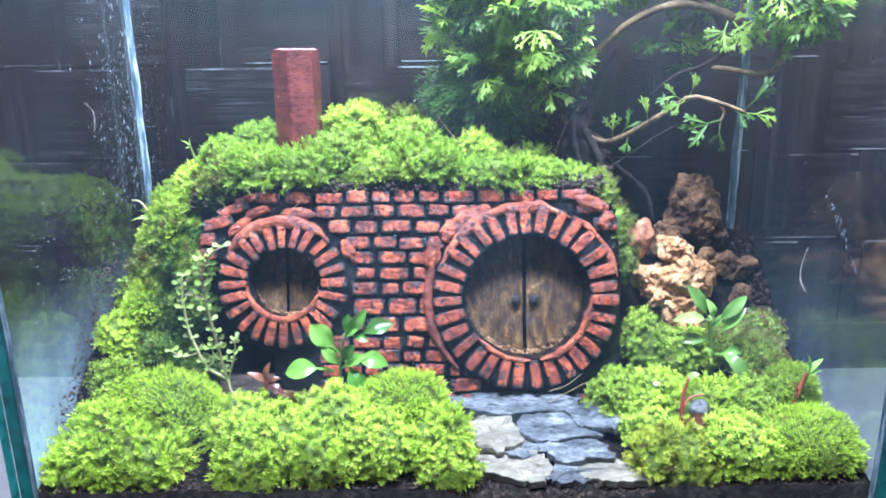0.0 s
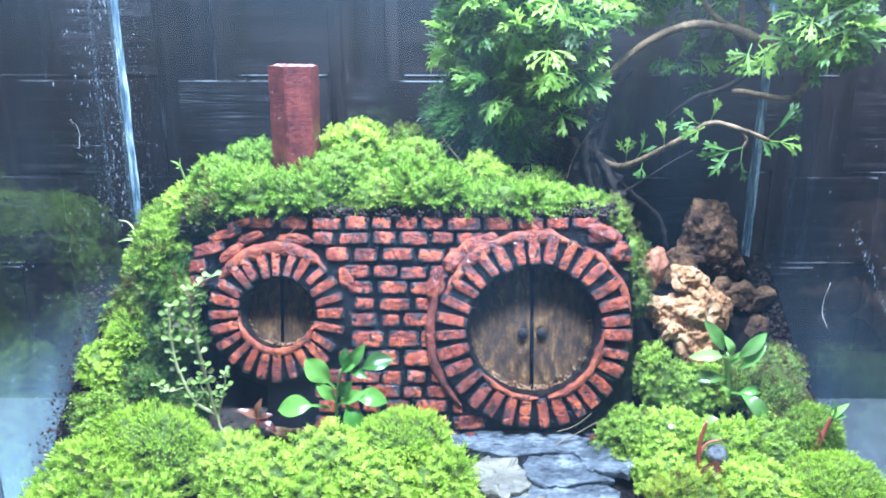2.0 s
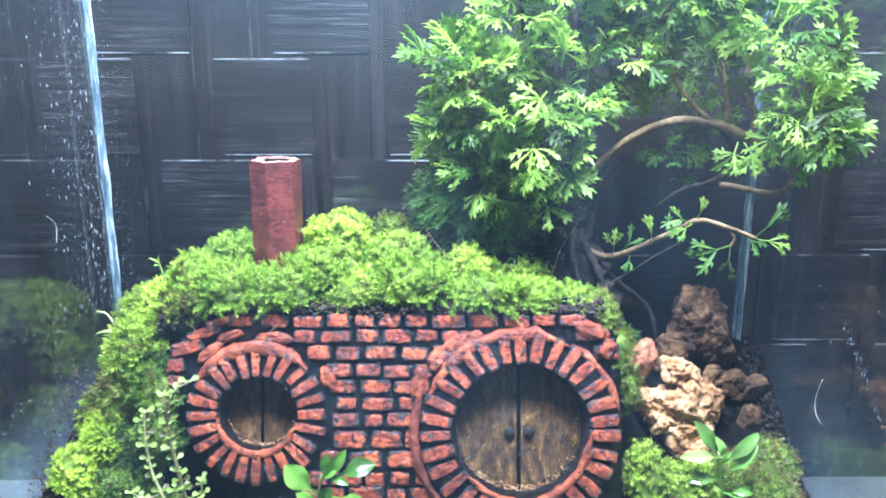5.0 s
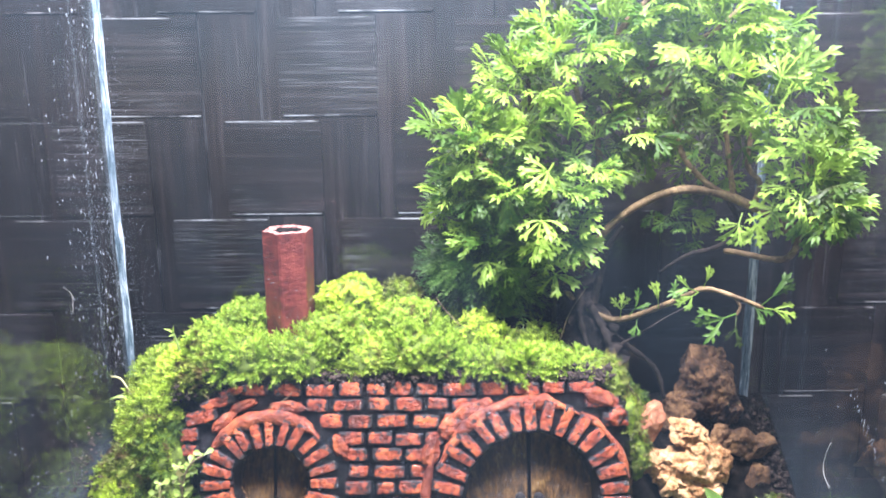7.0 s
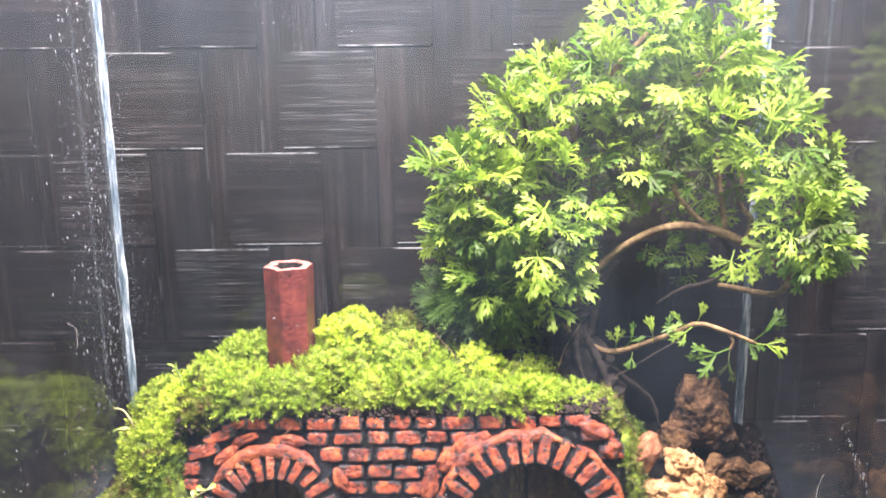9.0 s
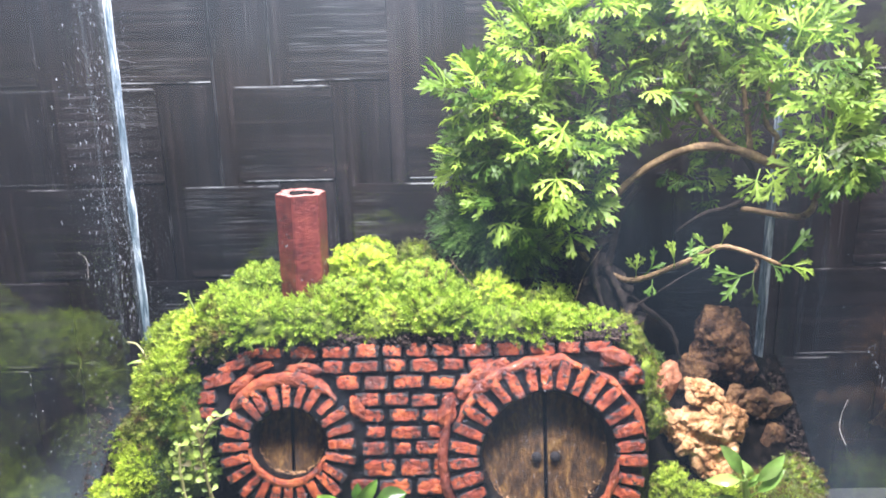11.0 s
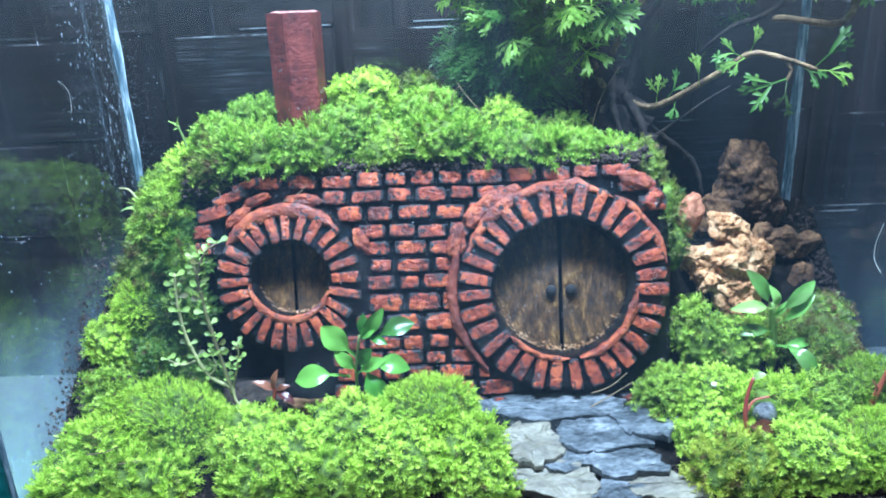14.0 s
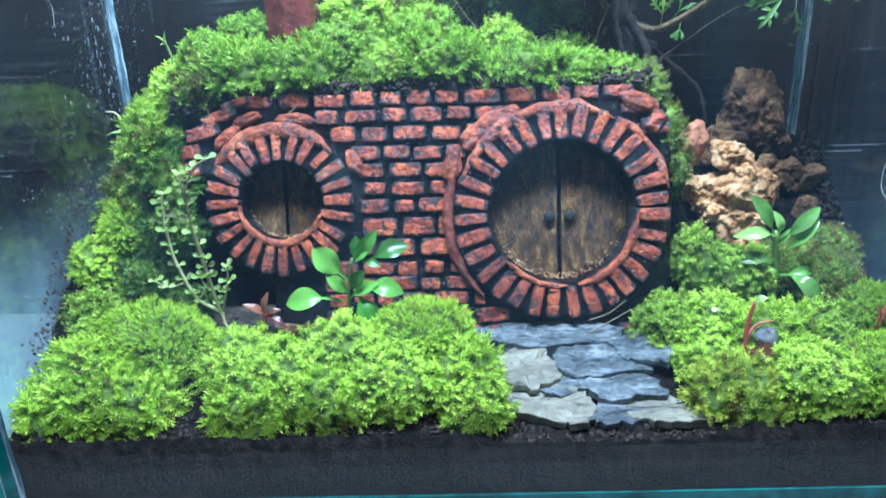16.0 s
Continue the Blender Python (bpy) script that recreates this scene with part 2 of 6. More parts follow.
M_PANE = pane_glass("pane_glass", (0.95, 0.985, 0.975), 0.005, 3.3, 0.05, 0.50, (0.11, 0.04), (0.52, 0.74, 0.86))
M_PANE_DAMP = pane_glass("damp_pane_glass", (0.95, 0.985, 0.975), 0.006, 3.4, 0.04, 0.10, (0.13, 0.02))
# Pale colour of the water beads and of the painted wet glints.
M_WATER_GLINT = mottled("water_and_glint_bead", [(0.3, (0.22, 0.27, 0.30)), (0.7, (0.5, 0.56, 0.6))], 300, 0.1, 3, 0.0001, 0.05)
# Film thickens upwards to paint the lamp's hazy glow on the back pane.
M_BACKPANE = pane_glass("back_glass", (0.90, 0.98, 0.975), 0.0, 3.2, 0.025, 0.012, (0.17, 0.34))
M_EDGE = mottled("glass_edge", [(0.3, (0.004, 0.05, 0.045)), (0.7, (0.02, 0.14, 0.13))], 60, 0.15, 3, 0.0001)
M_SEAM = mottled("silicone", [(0.2, (0.02, 0.045, 0.06)), (0.5, (0.09, 0.14, 0.175)), (0.80, (0.45, 0.54, 0.58))], 420, 0.3, 3, 0.0004, 0.15, 0.3, (1, 1, 0.08))
M_TABLE = mottled("grey_table", [(0.3, (0.09, 0.094, 0.095)), (0.7, (0.145, 0.15, 0.15))], 12, 0.5)
M_PLAIN = mottled("plaster", [(0.3, (0.3, 0.3, 0.29)), (0.7, (0.42, 0.41, 0.4))], 3, 0.8)
M_FLOOR = mottled("concrete_floor", [(0.3, (0.16, 0.16, 0.155)), (0.7, (0.26, 0.25, 0.24))], 4, 0.7)


def bamboo_mat(name, along):
    m, t, b = node_mat(name)
    rnd = t.nodes.new("ShaderNodeObjectInfo").outputs["Random"]
    st = (6, 1, 260) if along == "x" else (260, 1, 6)
    fibre = fuzz(t, place(t, st), 1.0, 6.0, 0.65)
    stain = fuzz(t, place(t), 14.0, 5.0)
    col = ramp(t, maths(t, "MULTIPLY_ADD", fibre, 0.6, maths(t, "MULTIPLY", stain, 0.4)), [(0.34, (0.002, 0.0012, 0.0015)), (0.50, (0.008, 0.0045, 0.0045)), (0.63, (0.026, 0.018, 0.018)), (0.76, (0.18, 0.155, 0.155))])
    ink = (0.16, 0.155, 0.16) if along == "x" else (0.05, 0.044, 0.046)
    lines = ramp(t, fuzz(t, place(t, (26, 1, 2300) if along == "x" else (1700, 1, 18)), 1.0, 5.0, 0.65), [(0.55, (0, 0, 0)), (0.66, (1, 1, 1))])
    patch = ramp(t, fuzz(t, place(t, (1, 1, 1.4)), 13.0, 3.0), [(0.46, (0, 0, 0)), (0.62, (1, 1, 1))])
    col = blend(t, col, ink, blend(t, lines, patch, 1.0, "MULTIPLY"))
    gen = t.nodes.new("ShaderNodeSeparateXYZ")
    t.links.new(t.nodes.new("ShaderNodeTexCoord").outputs["Generated"], gen.inputs[0])
    rim = maths(t, "ABSOLUTE", maths(t, "SUBTRACT", gen.outputs[2 if along == "x" else 0], 0.5))
    worn = maths(t, "MULTIPLY", maths(t, "GREATER_THAN", rim, 0.486), ramp(t, fuzz(t, place(t, (30, 30, 30)), 1.0, 4.0), [(0.50, (0, 0, 0)), (0.60, (1, 1, 1))]))
    col = blend(t, col, (0.27, 0.265, 0.27) if along == "x" else (0.04, 0.037, 0.04), worn)
    grit = ramp(t, fuzz(t, place(t), 620.0, 4.0, 0.75), [(0.60, (0, 0, 0)), (0.70, (1, 1, 1))])
    worn_spots = ramp(t, fuzz(t, place(t), 22.0, 4.0), [(0.50, (0, 0, 0)), (0.68, (1, 1, 1))])
    col = blend(t, col, (0.13, 0.12, 0.12), blend(t, grit, worn_spots, 1.0, "MULTIPLY"))
    t.links.new(blend(t, col, ramp(t, rnd, [(0.0, (0.78, 0.76, 0.79)), (1.0, (1.08, 1.03, 1.02))]), 1.0, "MULTIPLY"), b.inputs["Base Color"])
    b.inputs["Roughness"].default_value = 0.5
    b.inputs["Specular IOR Level"].default_value = 0.3
    bump(t, b, fibre, 0.6, 0.0006)
    return m


M_BAM_H, M_BAM_V = bamboo_mat("dark_bamboo_flat", "x"), bamboo_mat("dark_bamboo_upright", "z")


# ---- building helpers ----
def mesh_of(name, verts, faces, mat, smooth=False):
    me = bpy.data.meshes.new(name)
    me.from_pydata([tuple(map(float, v)) for v in verts], [], [tuple(map(int, f)) for f in faces])
    for m in (mat if isinstance(mat, (list, tuple)) else [mat]):
        me.materials.append(m)
    if smooth:
        me.polygons.foreach_set("use_smooth", [True] * len(me.polygons))
    me.update()
    return me


def part(name, data, parent, label="", at=None, kind=""):
    ob = new(name, data)
    ob.parent = parent
    if at is not None:
        ob.matrix_basis = at
    return tagged(ob, label, kind=kind)


def thing(name, label, category, at=None, group="", kind="", data=None):
    ob = new(name, data)
    if at is not None:
        ob.matrix_basis = at
    return tagged(ob, label, category, group, kind)


def box(lo, hi, first=0):
    (a, b, c), (d, e, f) = lo, hi
    v = [(a, b, c), (d, b, c), (d, e, c), (a, e, c), (a, b, f), (d, b, f), (d, e, f), (a, e, f)]
    q = [(0, 3, 2, 1), (4, 5, 6, 7), (0, 1, 5, 4), (1, 2, 6, 5), (2, 3, 7, 6), (3, 0, 4, 7)]
    return v, [tuple(i + first for i in f) for f in q]


def slab(name, lo, hi, mat, bevel=0.0):
    bm = bmesh.new()
    v, f = box(lo, hi)
    vs = [bm.verts.new(p) for p in v]
    for q in f:
        bm.faces.new([vs[i] for i in q])
    if bevel:
        bmesh.ops.bevel(bm, geom=bm.edges[:], offset=bevel, segments=2, affect="EDGES")
    me = bpy.data.meshes.new(name)
    bm.to_mesh(me)
    bm.free()
    me.materials.append(mat)
    return me


def spline(pts, n):
    """A smooth run of n points through pts."""
    p = np.array(pts, float)
    p = np.vstack([2 * p[0] - p[1], p, 2 * p[-1] - p[-2]])
    out = []
    for s in np.linspace(0, len(pts) - 1 - 1e-9, n):
        i = int(s)
        u = s - i
        a, b, c, d = p[i:i + 4]
        out.append(0.5 * (2 * b + (c - a) * u + (2 * a - 5 * b + 4 * c - d) * u * u + (3 * b - a - 3 * c + d) * u ** 3))
    return np.array(out)


def tube(name, pts, r0, r1, mat, n=24, sides=8, knots=0.0, seed=0):
    """A tapered, slightly knotted round stem along pts."""
    rng = np.random.RandomState(seed)
    line = spline(pts, n)
    verts, faces = [], []
    up = np.array([0.3, 1.0, 0.2])
    for i, p in enumerate(line):
        d = line[min(i + 1, n - 1)] - line[max(i - 1, 0)]
        d /= np.linalg.norm(d) + 1e-12
        a = np.cross(d, up)
        a /= np.linalg.norm(a) + 1e-12
        b = np.cross(d, a)
        r = r0 + (r1 - r0) * i / (n - 1)
        r *= 1 + knots * (rng.rand() - 0.5)
        for k in range(sides):
            th = 2 * math.pi * k / sides
            verts.append(p + (a * math.cos(th) + b * math.sin(th)) * r * (1 + knots * 0.5 * (rng.rand() - 0.5)))
    for i in range(n - 1):
        for k in range(sides):
            j = (k + 1) % sides
            faces.append((i * sides + k, i * sides + j, (i + 1) * sides + j, (i + 1) * sides + k))
    faces.append(tuple(range(sides))[::-1])
    faces.append(tuple((n - 1) * sides + k for k in range(sides)))
    return mesh_of(name, verts, faces, mat, True)


def blade(name, base, tip, width, mat, sag=0.15, fold=0.25, start=0.25, n=16, face=None, belly=0.8):
    """A leaf on its stalk: slim up to start, then an oval blade folded along its rib; sag bends it down."""
    base, tip = np.array(base, float), np.array(tip, float)
    d = tip - base
    length = np.linalg.norm(d)
    up = np.array(face if face is not None else (0, -0.45, 1.0), float)
    side = np.cross(d / length, up)
    side /= np.linalg.norm(side)
    nrm = np.cross(side, d / length)
    verts, faces = [], []
    for i in range(n + 1):
        u = i / n
        mid = base + d * u + nrm * length * sag * 4 * u * (1 - u)
        if u <= start:
            w = width * 0.07
        else:
            s = (u - start) / (1 - start)
            w = width * 0.5 * max(0.05, math.sin(math.pi * min(1, s ** belly)) ** 0.75) if s < 1 else 0.0002
        for k, o in enumerate((-1, -0.5, 0, 0.5, 1)):
            verts.append(mid + side * w * o + nrm * (abs(o) * fold * w + 0.09 * w * math.sin(11 * u + 2.3 * k) * (abs(o) > 0.4)))
    for i in range(n):
        for k in range(4):
            a = i * 5 + k
            faces.append((a, a + 1, a + 6, a + 5))
    return mesh_of(name, verts, faces, mat, True)


# ---- setting: porch with a woven bamboo wall, table ----
tagged(new("table", slab("table", (-0.75, 0.205, -0.03), (0.75, 0.420, 0.0), M_TABLE, 0.004)), "light grey smooth table under the glass tank", "table", kind="structure")
tagged(new("floor", slab("floor", (-2.2, -2.6, -0.83), (2.2, 0.60, -0.78), M_FLOOR)), "grey concrete floor", "floor", kind="structure")
tagged(new("ceiling", slab("ceiling", (-2.2, -1.6, 1.7), (2.2, 0.60, 1.75), M_PLAIN)), "plain grey ceiling", "ceiling", kind="structure")
tagged(new("wall_west", slab("wall_west", (-2.25, -2.6, -0.78), (-2.2, 0.60, 1.7), M_PLAIN)), "plain grey plaster wall", "wall", kind="structure")
tagged(new("wall_east", slab("wall_east", (2.2, -2.6, -0.78), (2.25, 0.60, 1.7), M_PLAIN)), "plain grey plaster wall", "wall", kind="structure")
BACK = 0.4270
wall_back = tagged(new("wall_back", slab("wall_back", (-2.2, BACK, -0.78), (2.2, BACK + 0.06, 1.7), M_BAM_V)), "dark stained woven bamboo wall with pale split fibres", "wall", kind="structure")

# ---- glass tank ----
X0, X1, Y0, Y1, H, T = -0.1625, 0.1670, 0.2430, 0.3825, 0.37, 0.005
tank = thing("glass_tank", "clear glass terrarium tank with green-edged panes and silicone corners", "terrarium")


def pane(name, lo, hi, mat, label):
    v, f = box(lo, hi)
    size = [b - a for a, b in zip(lo, hi)]
    thin = size.index(min(size))
    me = mesh_of(name, v, f, [mat, M_EDGE])
    for p in me.polygons:
        p.material_index = 1 if abs(p.normal[thin]) < 0.5 and (p.normal[1] < -0.5 or abs(p.normal[2]) > 0.5 or thin == 1 and lo[1] < 0.3) else 0
    ob = part(name, me, tank, label)
    ob.visible_shadow = False
    return ob


pane("front_pane", (X0 - T, Y0 - T, 0.0), (X1 + T, Y0, H), M_FRONT, "clear front pane with a painted bluish haze")
pane("back_pane", (X0 - T, Y1, 0.0), (X1 + T, Y1 + T, H), M_BACKPANE, "")
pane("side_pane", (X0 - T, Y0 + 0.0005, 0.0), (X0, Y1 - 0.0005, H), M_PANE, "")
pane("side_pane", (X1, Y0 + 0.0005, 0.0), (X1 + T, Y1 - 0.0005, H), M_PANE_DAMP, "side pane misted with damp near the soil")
part("bottom_pane", slab("bottom_pane", (X0, Y0, 0.0005), (X1, Y1, T), M_EDGE), tank)


def seam(x, y, sx, sy, wide, label):
    """A bead of silicone in a corner, with an uneven edge."""
    n, verts, faces = 60, [], []
    for i in range(n + 1):
        z = T + (H - T) * i / n
        w = wide * (1 + 0.22 * noise.noise(Vector((z * 60, x * 9, y))))
        verts += [(x, y, z), (x + sx * w, y, z), (x + sx * w * 0.45, y + sy * w * 0.45, z), (x, y + sy * w, z)]
    for i in range(n):
        for k in range(4):
            j = (k + 1) % 4
            faces.append((i * 4 + k, i * 4 + j, i * 4 + 4 + j, i * 4 + 4 + k))
    return part("silicone_seam", mesh_of("silicone_seam", verts, faces, M_SEAM, False), tank, label)


seam(X0 + 0.0002, Y1 - 0.0002, 1, -1, 0.0027, "bluish white silicone bead")
seam(0.1585, Y1 - 0.0002, -1, -1, 0.0034, "bluish white silicone bead")
seam(X0 + 0.0002, Y0 + 0.0002, 1, 1, 0.0022, "bluish white silicone bead")
seam(X1 - 0.0002, Y0 + 0.0002, -1, 1, 0.0022, "bluish white silicone bead")


# ---- soil ----
def smooth(a, b, v):
    u = min(1.0, max(0.0, (v - a) / (b - a)))
    return u * u * (3 - 2 * u)


def soil_z(x, y):
    z = 0.031 + (y - 0.247) * 0.30
    z += smooth(0.308, 0.385, y) * 0.030 * smooth(-0.14, -0.05, x)
    side = smooth(0.105, 0.065, x) * smooth(-0.158, -0.105, x)
    z += side * smooth(0.311, 0.330, y) * (0.072 + 0.006 * smooth(0.325, 0.345, y)) * (1 - 0.9 * smooth(0.346, 0.376, y))
    z += 0.018 * smooth(-0.10, -0.15, x) * smooth(0.265, 0.30, y) * (1 - 0.6 * smooth(0.345, 0.375, y)) + 0.010 * smooth(-0.105, -0.135, x) * smooth(0.305, 0.34, y)
    z -= 0.0050 * smooth(-0.004, 0.010, x) * smooth(0.088, 0.074, x) * smooth(0.304, 0.296, y)
    return z


def soil_mesh():
    nx, ny, verts, faces = 150, 72, [], []
    xs, ys = np.linspace(X0 + 0.0006, X1 - 0.0006, nx), np.linspace(Y0 + 0.0006, Y1 - 0.0006, ny)
    for y in ys:
        for x in xs:
            z = soil_z(x, y) + 0.0016 * noise.noise(Vector((x * 110, y * 110, 0))) + 0.0011 * noise.noise(Vector((x * 420, y * 420, 3)))
            verts.append((x, y, z))
    for j in range(ny - 1):
        for i in range(nx - 1):
            a = j * nx + i
            faces.append((a, a + 1, a + nx + 1, a + nx))
    rim = [i for i in range(nx)] + [j * nx + nx - 1 for j in range(1, ny)] + [(ny - 1) * nx + i for i in range(nx - 2, -1, -1)] + [j * nx for j in range(ny - 2, 0, -1)]
    first = len(verts)
    verts += [(verts[i][0], verts[i][1], T + 0.0005) for i in rim]
    for k in range(len(rim)):
        m = (k + 1) % len(rim)
        faces.append((rim[k], first + k, first + m, rim[m]))
    return mesh_of("soil", verts, faces, M_SOIL, True)


tagged(new("soil", soil_mesh()), "black damp soil heaped up behind the little house", "soil", kind="structure")


# ---- the little house ----
LEAN_BACK = math.degrees(math.atan(0.22))
HOUSE = pose(0.0, 0.2937, 0.030, -LEAN_BACK)
house = thing("miniature_house", "miniature red brick burrow house with round door and window, under moss", "miniature house", HOUSE)
DOOR, WIN = (0.0364, 0.0593), (-0.0731, 0.0668)
DOOR_IN, DOOR_OUT, WIN_IN, WIN_OUT = 0.0276, 0.0420, 0.0154, 0.0296


def wall_mesh():
    """The moulded dark front with two sunken rounds and raised rings, closed behind."""
    step = 0.0010
    x0, x1, v0, v1 = -0.1125, 0.0810, -0.004, 0.1095
    nx, nv = int((x1 - x0) / step) + 1, int((v1 - v0) / step) + 1
    verts, faces, keep = [], [], []
    for j in range(nv):
        for i in range(nx):
            x, v = x0 + i * step, v0 + j * step
            d1, d2 = math.hypot(x - DOOR[0], v - DOOR[1]), math.hypot(x - WIN[0], v - WIN[1])
            y = 0.0008 * noise.noise(Vector((x * 300, v * 300, 1))) + 0.0012 * noise.noise(Vector((x * 70, v * 70, 2)))
            for d, r_in, r_out in ((d1, DOOR_IN, DOOR_OUT), (d2, WIN_IN, WIN_OUT)):
                y -= 0.0040 * smooth(r_out + 0.003, r_out - 0.0025, d)
                y += 0.0130 * smooth(r_in + 0.0005, r_in - 0.0012, d)
            round_off = 0.026 - math.hypot(max(0.0, x0 + 0.026 - x), max(0.0, v - (v1 - 0.026)))
            round_off2 = 0.022 - math.hypot(max(0.0, x - (x1 - 0.022)), max(0.0, v - (v1 - 0.022)))
            edge = min(round_off, round_off2, v1 - v, x1 - x, x - x0)
            if x < WIN[0] - 0.006 and v < 0.078:
                edge = min(edge, WIN_OUT + 0.0035 - d2)
            y += 0.004 * (1 - smooth(0.0, 0.006, edge))
            keep.append(edge > -0.0008)
            verts.append((x, y, v))
    for j in range(nv - 1):
        for i in range(nx - 1):
            a = j * nx + i
            if keep[a] and keep[a + 1] and keep[a + nx] and keep[a + nx + 1]:
                faces.append((a, a + 1, a + nx + 1, a + nx))
    bm = bmesh.new()
    vs = [bm.verts.new(p) for p in verts]
    for f in faces:
        bm.faces.new([vs[i] for i in f])
    for v in [v for v in bm.verts if not v.link_faces]:
        bm.verts.remove(v)
    ring = [e for e in bm.edges if e.is_boundary]
    ext = bmesh.ops.extrude_edge_only(bm, edges=ring)
    for g in ext["geom"]:
        if isinstance(g, bmesh.types.BMVert):
            g.co.y = 0.014
    me = bpy.data.meshes.new("front_wall")
    for f in bm.faces:
        f.smooth = True
    bm.to_mesh(me)
    bm.free()
    me.materials.append(M_MORTAR)
    return me


part("front_wall", wall_mesh(), house, "black glossy mortar front")


def clay_block(name, mat, seed, taper=0.0, aspect=2.3, ruff=0.16):
    """A unit block of clay: x and z from -0.5 to 0.5, softly rounded hand-cut face towards -y; taper narrows its top."""
    us = (-0.5, -0.485, -0.45, -0.39, -0.26, -0.12, 0.0, 0.13, 0.27, 0.39, 0.45, 0.485, 0.5)
    nx, verts, faces = len(us), [], []
    o = Vector((seed * 3.7, seed * 1.3, 0))
    ws = us if aspect < 1.6 else tuple(us[i] for i in (0, 1, 2, 3, 4, 6, 8, 9, 10, 11, 12))
    nz = len(ws)
    for w in ws:
        for u in us:
            ex, ez = (0.5 - abs(u)) * max(aspect, 1.0), (0.5 - abs(w)) * max(1.0, 1.0 / aspect)
            rise = 1.0
            for e in (ex, ez):
                k = min(1.0, e / 0.13)
                rise *= math.sqrt(max(0.0, 1 - (1 - k) ** 2)) * 0.85 + 0.15
            corner = (2 * abs(u)) ** 6 * (2 * abs(w)) ** 6
            px, pz = u * aspect, w
            cut = noise.noise(Vector((px * 1.9, pz * 1.9, 4)) + o)
            fine = noise.noise(Vector((px * 5.0, pz * 5.0, 2)) + o)
            x = u * (1 + taper * (-w)) * (1 - 0.10 * corner) + 0.07 / max(1.0, aspect) * noise.noise(Vector((u * 2, w * 3.5, 9)) + o) * (2 * abs(u)) ** 2
            z = w * (1 - 0.10 * corner) + 0.11 * noise.noise(Vector((u * 3.5 * max(1.0, aspect * 0.6), w * 2, 17)) + o) * (2 * abs(w)) ** 2 * min(1.0, aspect)
            y = -rise + ruff * (1.5 * cut + 0.8 * fine) * (rise > 0.5) + 0.12 * (w + 0.2 * u) * math.sin(seed)
            verts.append((x, y, z))
    for j in range(nz - 1):
        for i in range(nx - 1):
            a = j * nx + i
            faces.append((a, a + 1, a + nx + 1, a + nx))
    rim = list(range(nx)) + [j * nx + nx - 1 for j in range(1, nz)] + [(nz - 1) * nx + i for i in range(nx - 2, -1, -1)] + [j * nx for j in range(nz - 2, 0, -1)]
    first = len(verts)
    verts += [(verts[i][0] * 1.04, 0.6, verts[i][2] * 1.04) for i in rim]
    for k in range(len(rim)):
        m = (k + 1) % len(rim)
        faces.append((rim[k], first + k, first + m, rim[m]))
    return mesh_of(name, verts, faces, mat, True)


BRICKS = [clay_block("brick", M_BRICK, s) for s in range(10)]
WEDGES = [clay_block("ring_brick", M_BRICK, 20 + s, -0.22, 0.42, 0.12) for s in range(9)]


def ring_of_bricks(centre, r_in, r_out, count, seed):
    rng = random.Random(seed)
    for k in range(count):
        a = 2 * math.pi * (k + rng.uniform(-0.10, 0.10)) / count
        mid, tall = (r_in + r_out) / 2 + rng.uniform(-0.0005, 0.0005), (r_out - r_in) * rng.uniform(0.90, 1.04)
        wide = 2 * math.pi * mid / count * rng.uniform(0.60, 0.78)
        m = pose(centre[0] + mid * math.sin(a), -0.0034, centre[1] + mid * math.cos(a)) @ pose(0, 0, 0, rng.uniform(-3, 3), math.degrees(a) + rng.uniform(-5, 5), rng.uniform(-3, 3))
        part("ring_brick", WEDGES[rng.randrange(9)], house, at=m @ Matrix.Diagonal((wide, rng.uniform(0.0015, 0.0022), tall, 1)))


def lip(name, centre, radius, a0, a1, wide, high, y, seed, label="", mat=None):
    """A hand-moulded band of clay along an arc; degrees clockwise from the top."""
    n, k, verts, faces = max(24, int(abs(a1 - a0) / 1.5)), 12, [], []
    for i in range(n + 1):
        u = i / n
        a = radians(a0 + (a1 - a0) * u)
        w = wide * (0.15 + 0.85 * min(1, 5 * u, 5 * (1 - u))) if abs(a1 - a0) < 355 else wide
        w *= 1 + 0.40 * noise.noise(Vector((a * 4, seed, 0)))
        for j in range(k):
            th = 2 * math.pi * j / k
            cs, sn = math.cos(th), math.sin(th)
            r = radius + w * math.copysign(abs(cs) ** 0.6, cs) * (1 + 0.25 * noise.noise(Vector((a * 9, seed + 3, cs))))
            p = (centre[0] + r * math.sin(a), y - high * math.copysign(abs(sn) ** 0.5, sn), centre[1] + r * math.cos(a))
            s = 0.0006 * noise.noise(Vector((p[0] * 200, p[1] * 200 + seed, p[2] * 200))) + 0.0002 * noise.noise(Vector((p[0] * 700, p[1] * 500 + seed, p[2] * 700)))
            verts.append((p[0] + s, p[1] + s, p[2] - s))
    for i in range(n):
        for j in range(k):
            m = (j + 1) % k
            faces.append((i * k + j, i * k + m, (i + 1) * k + m, (i + 1) * k + j))
    return part(name, mesh_of(name, verts, faces, mat or M_RIM, True), house, label)


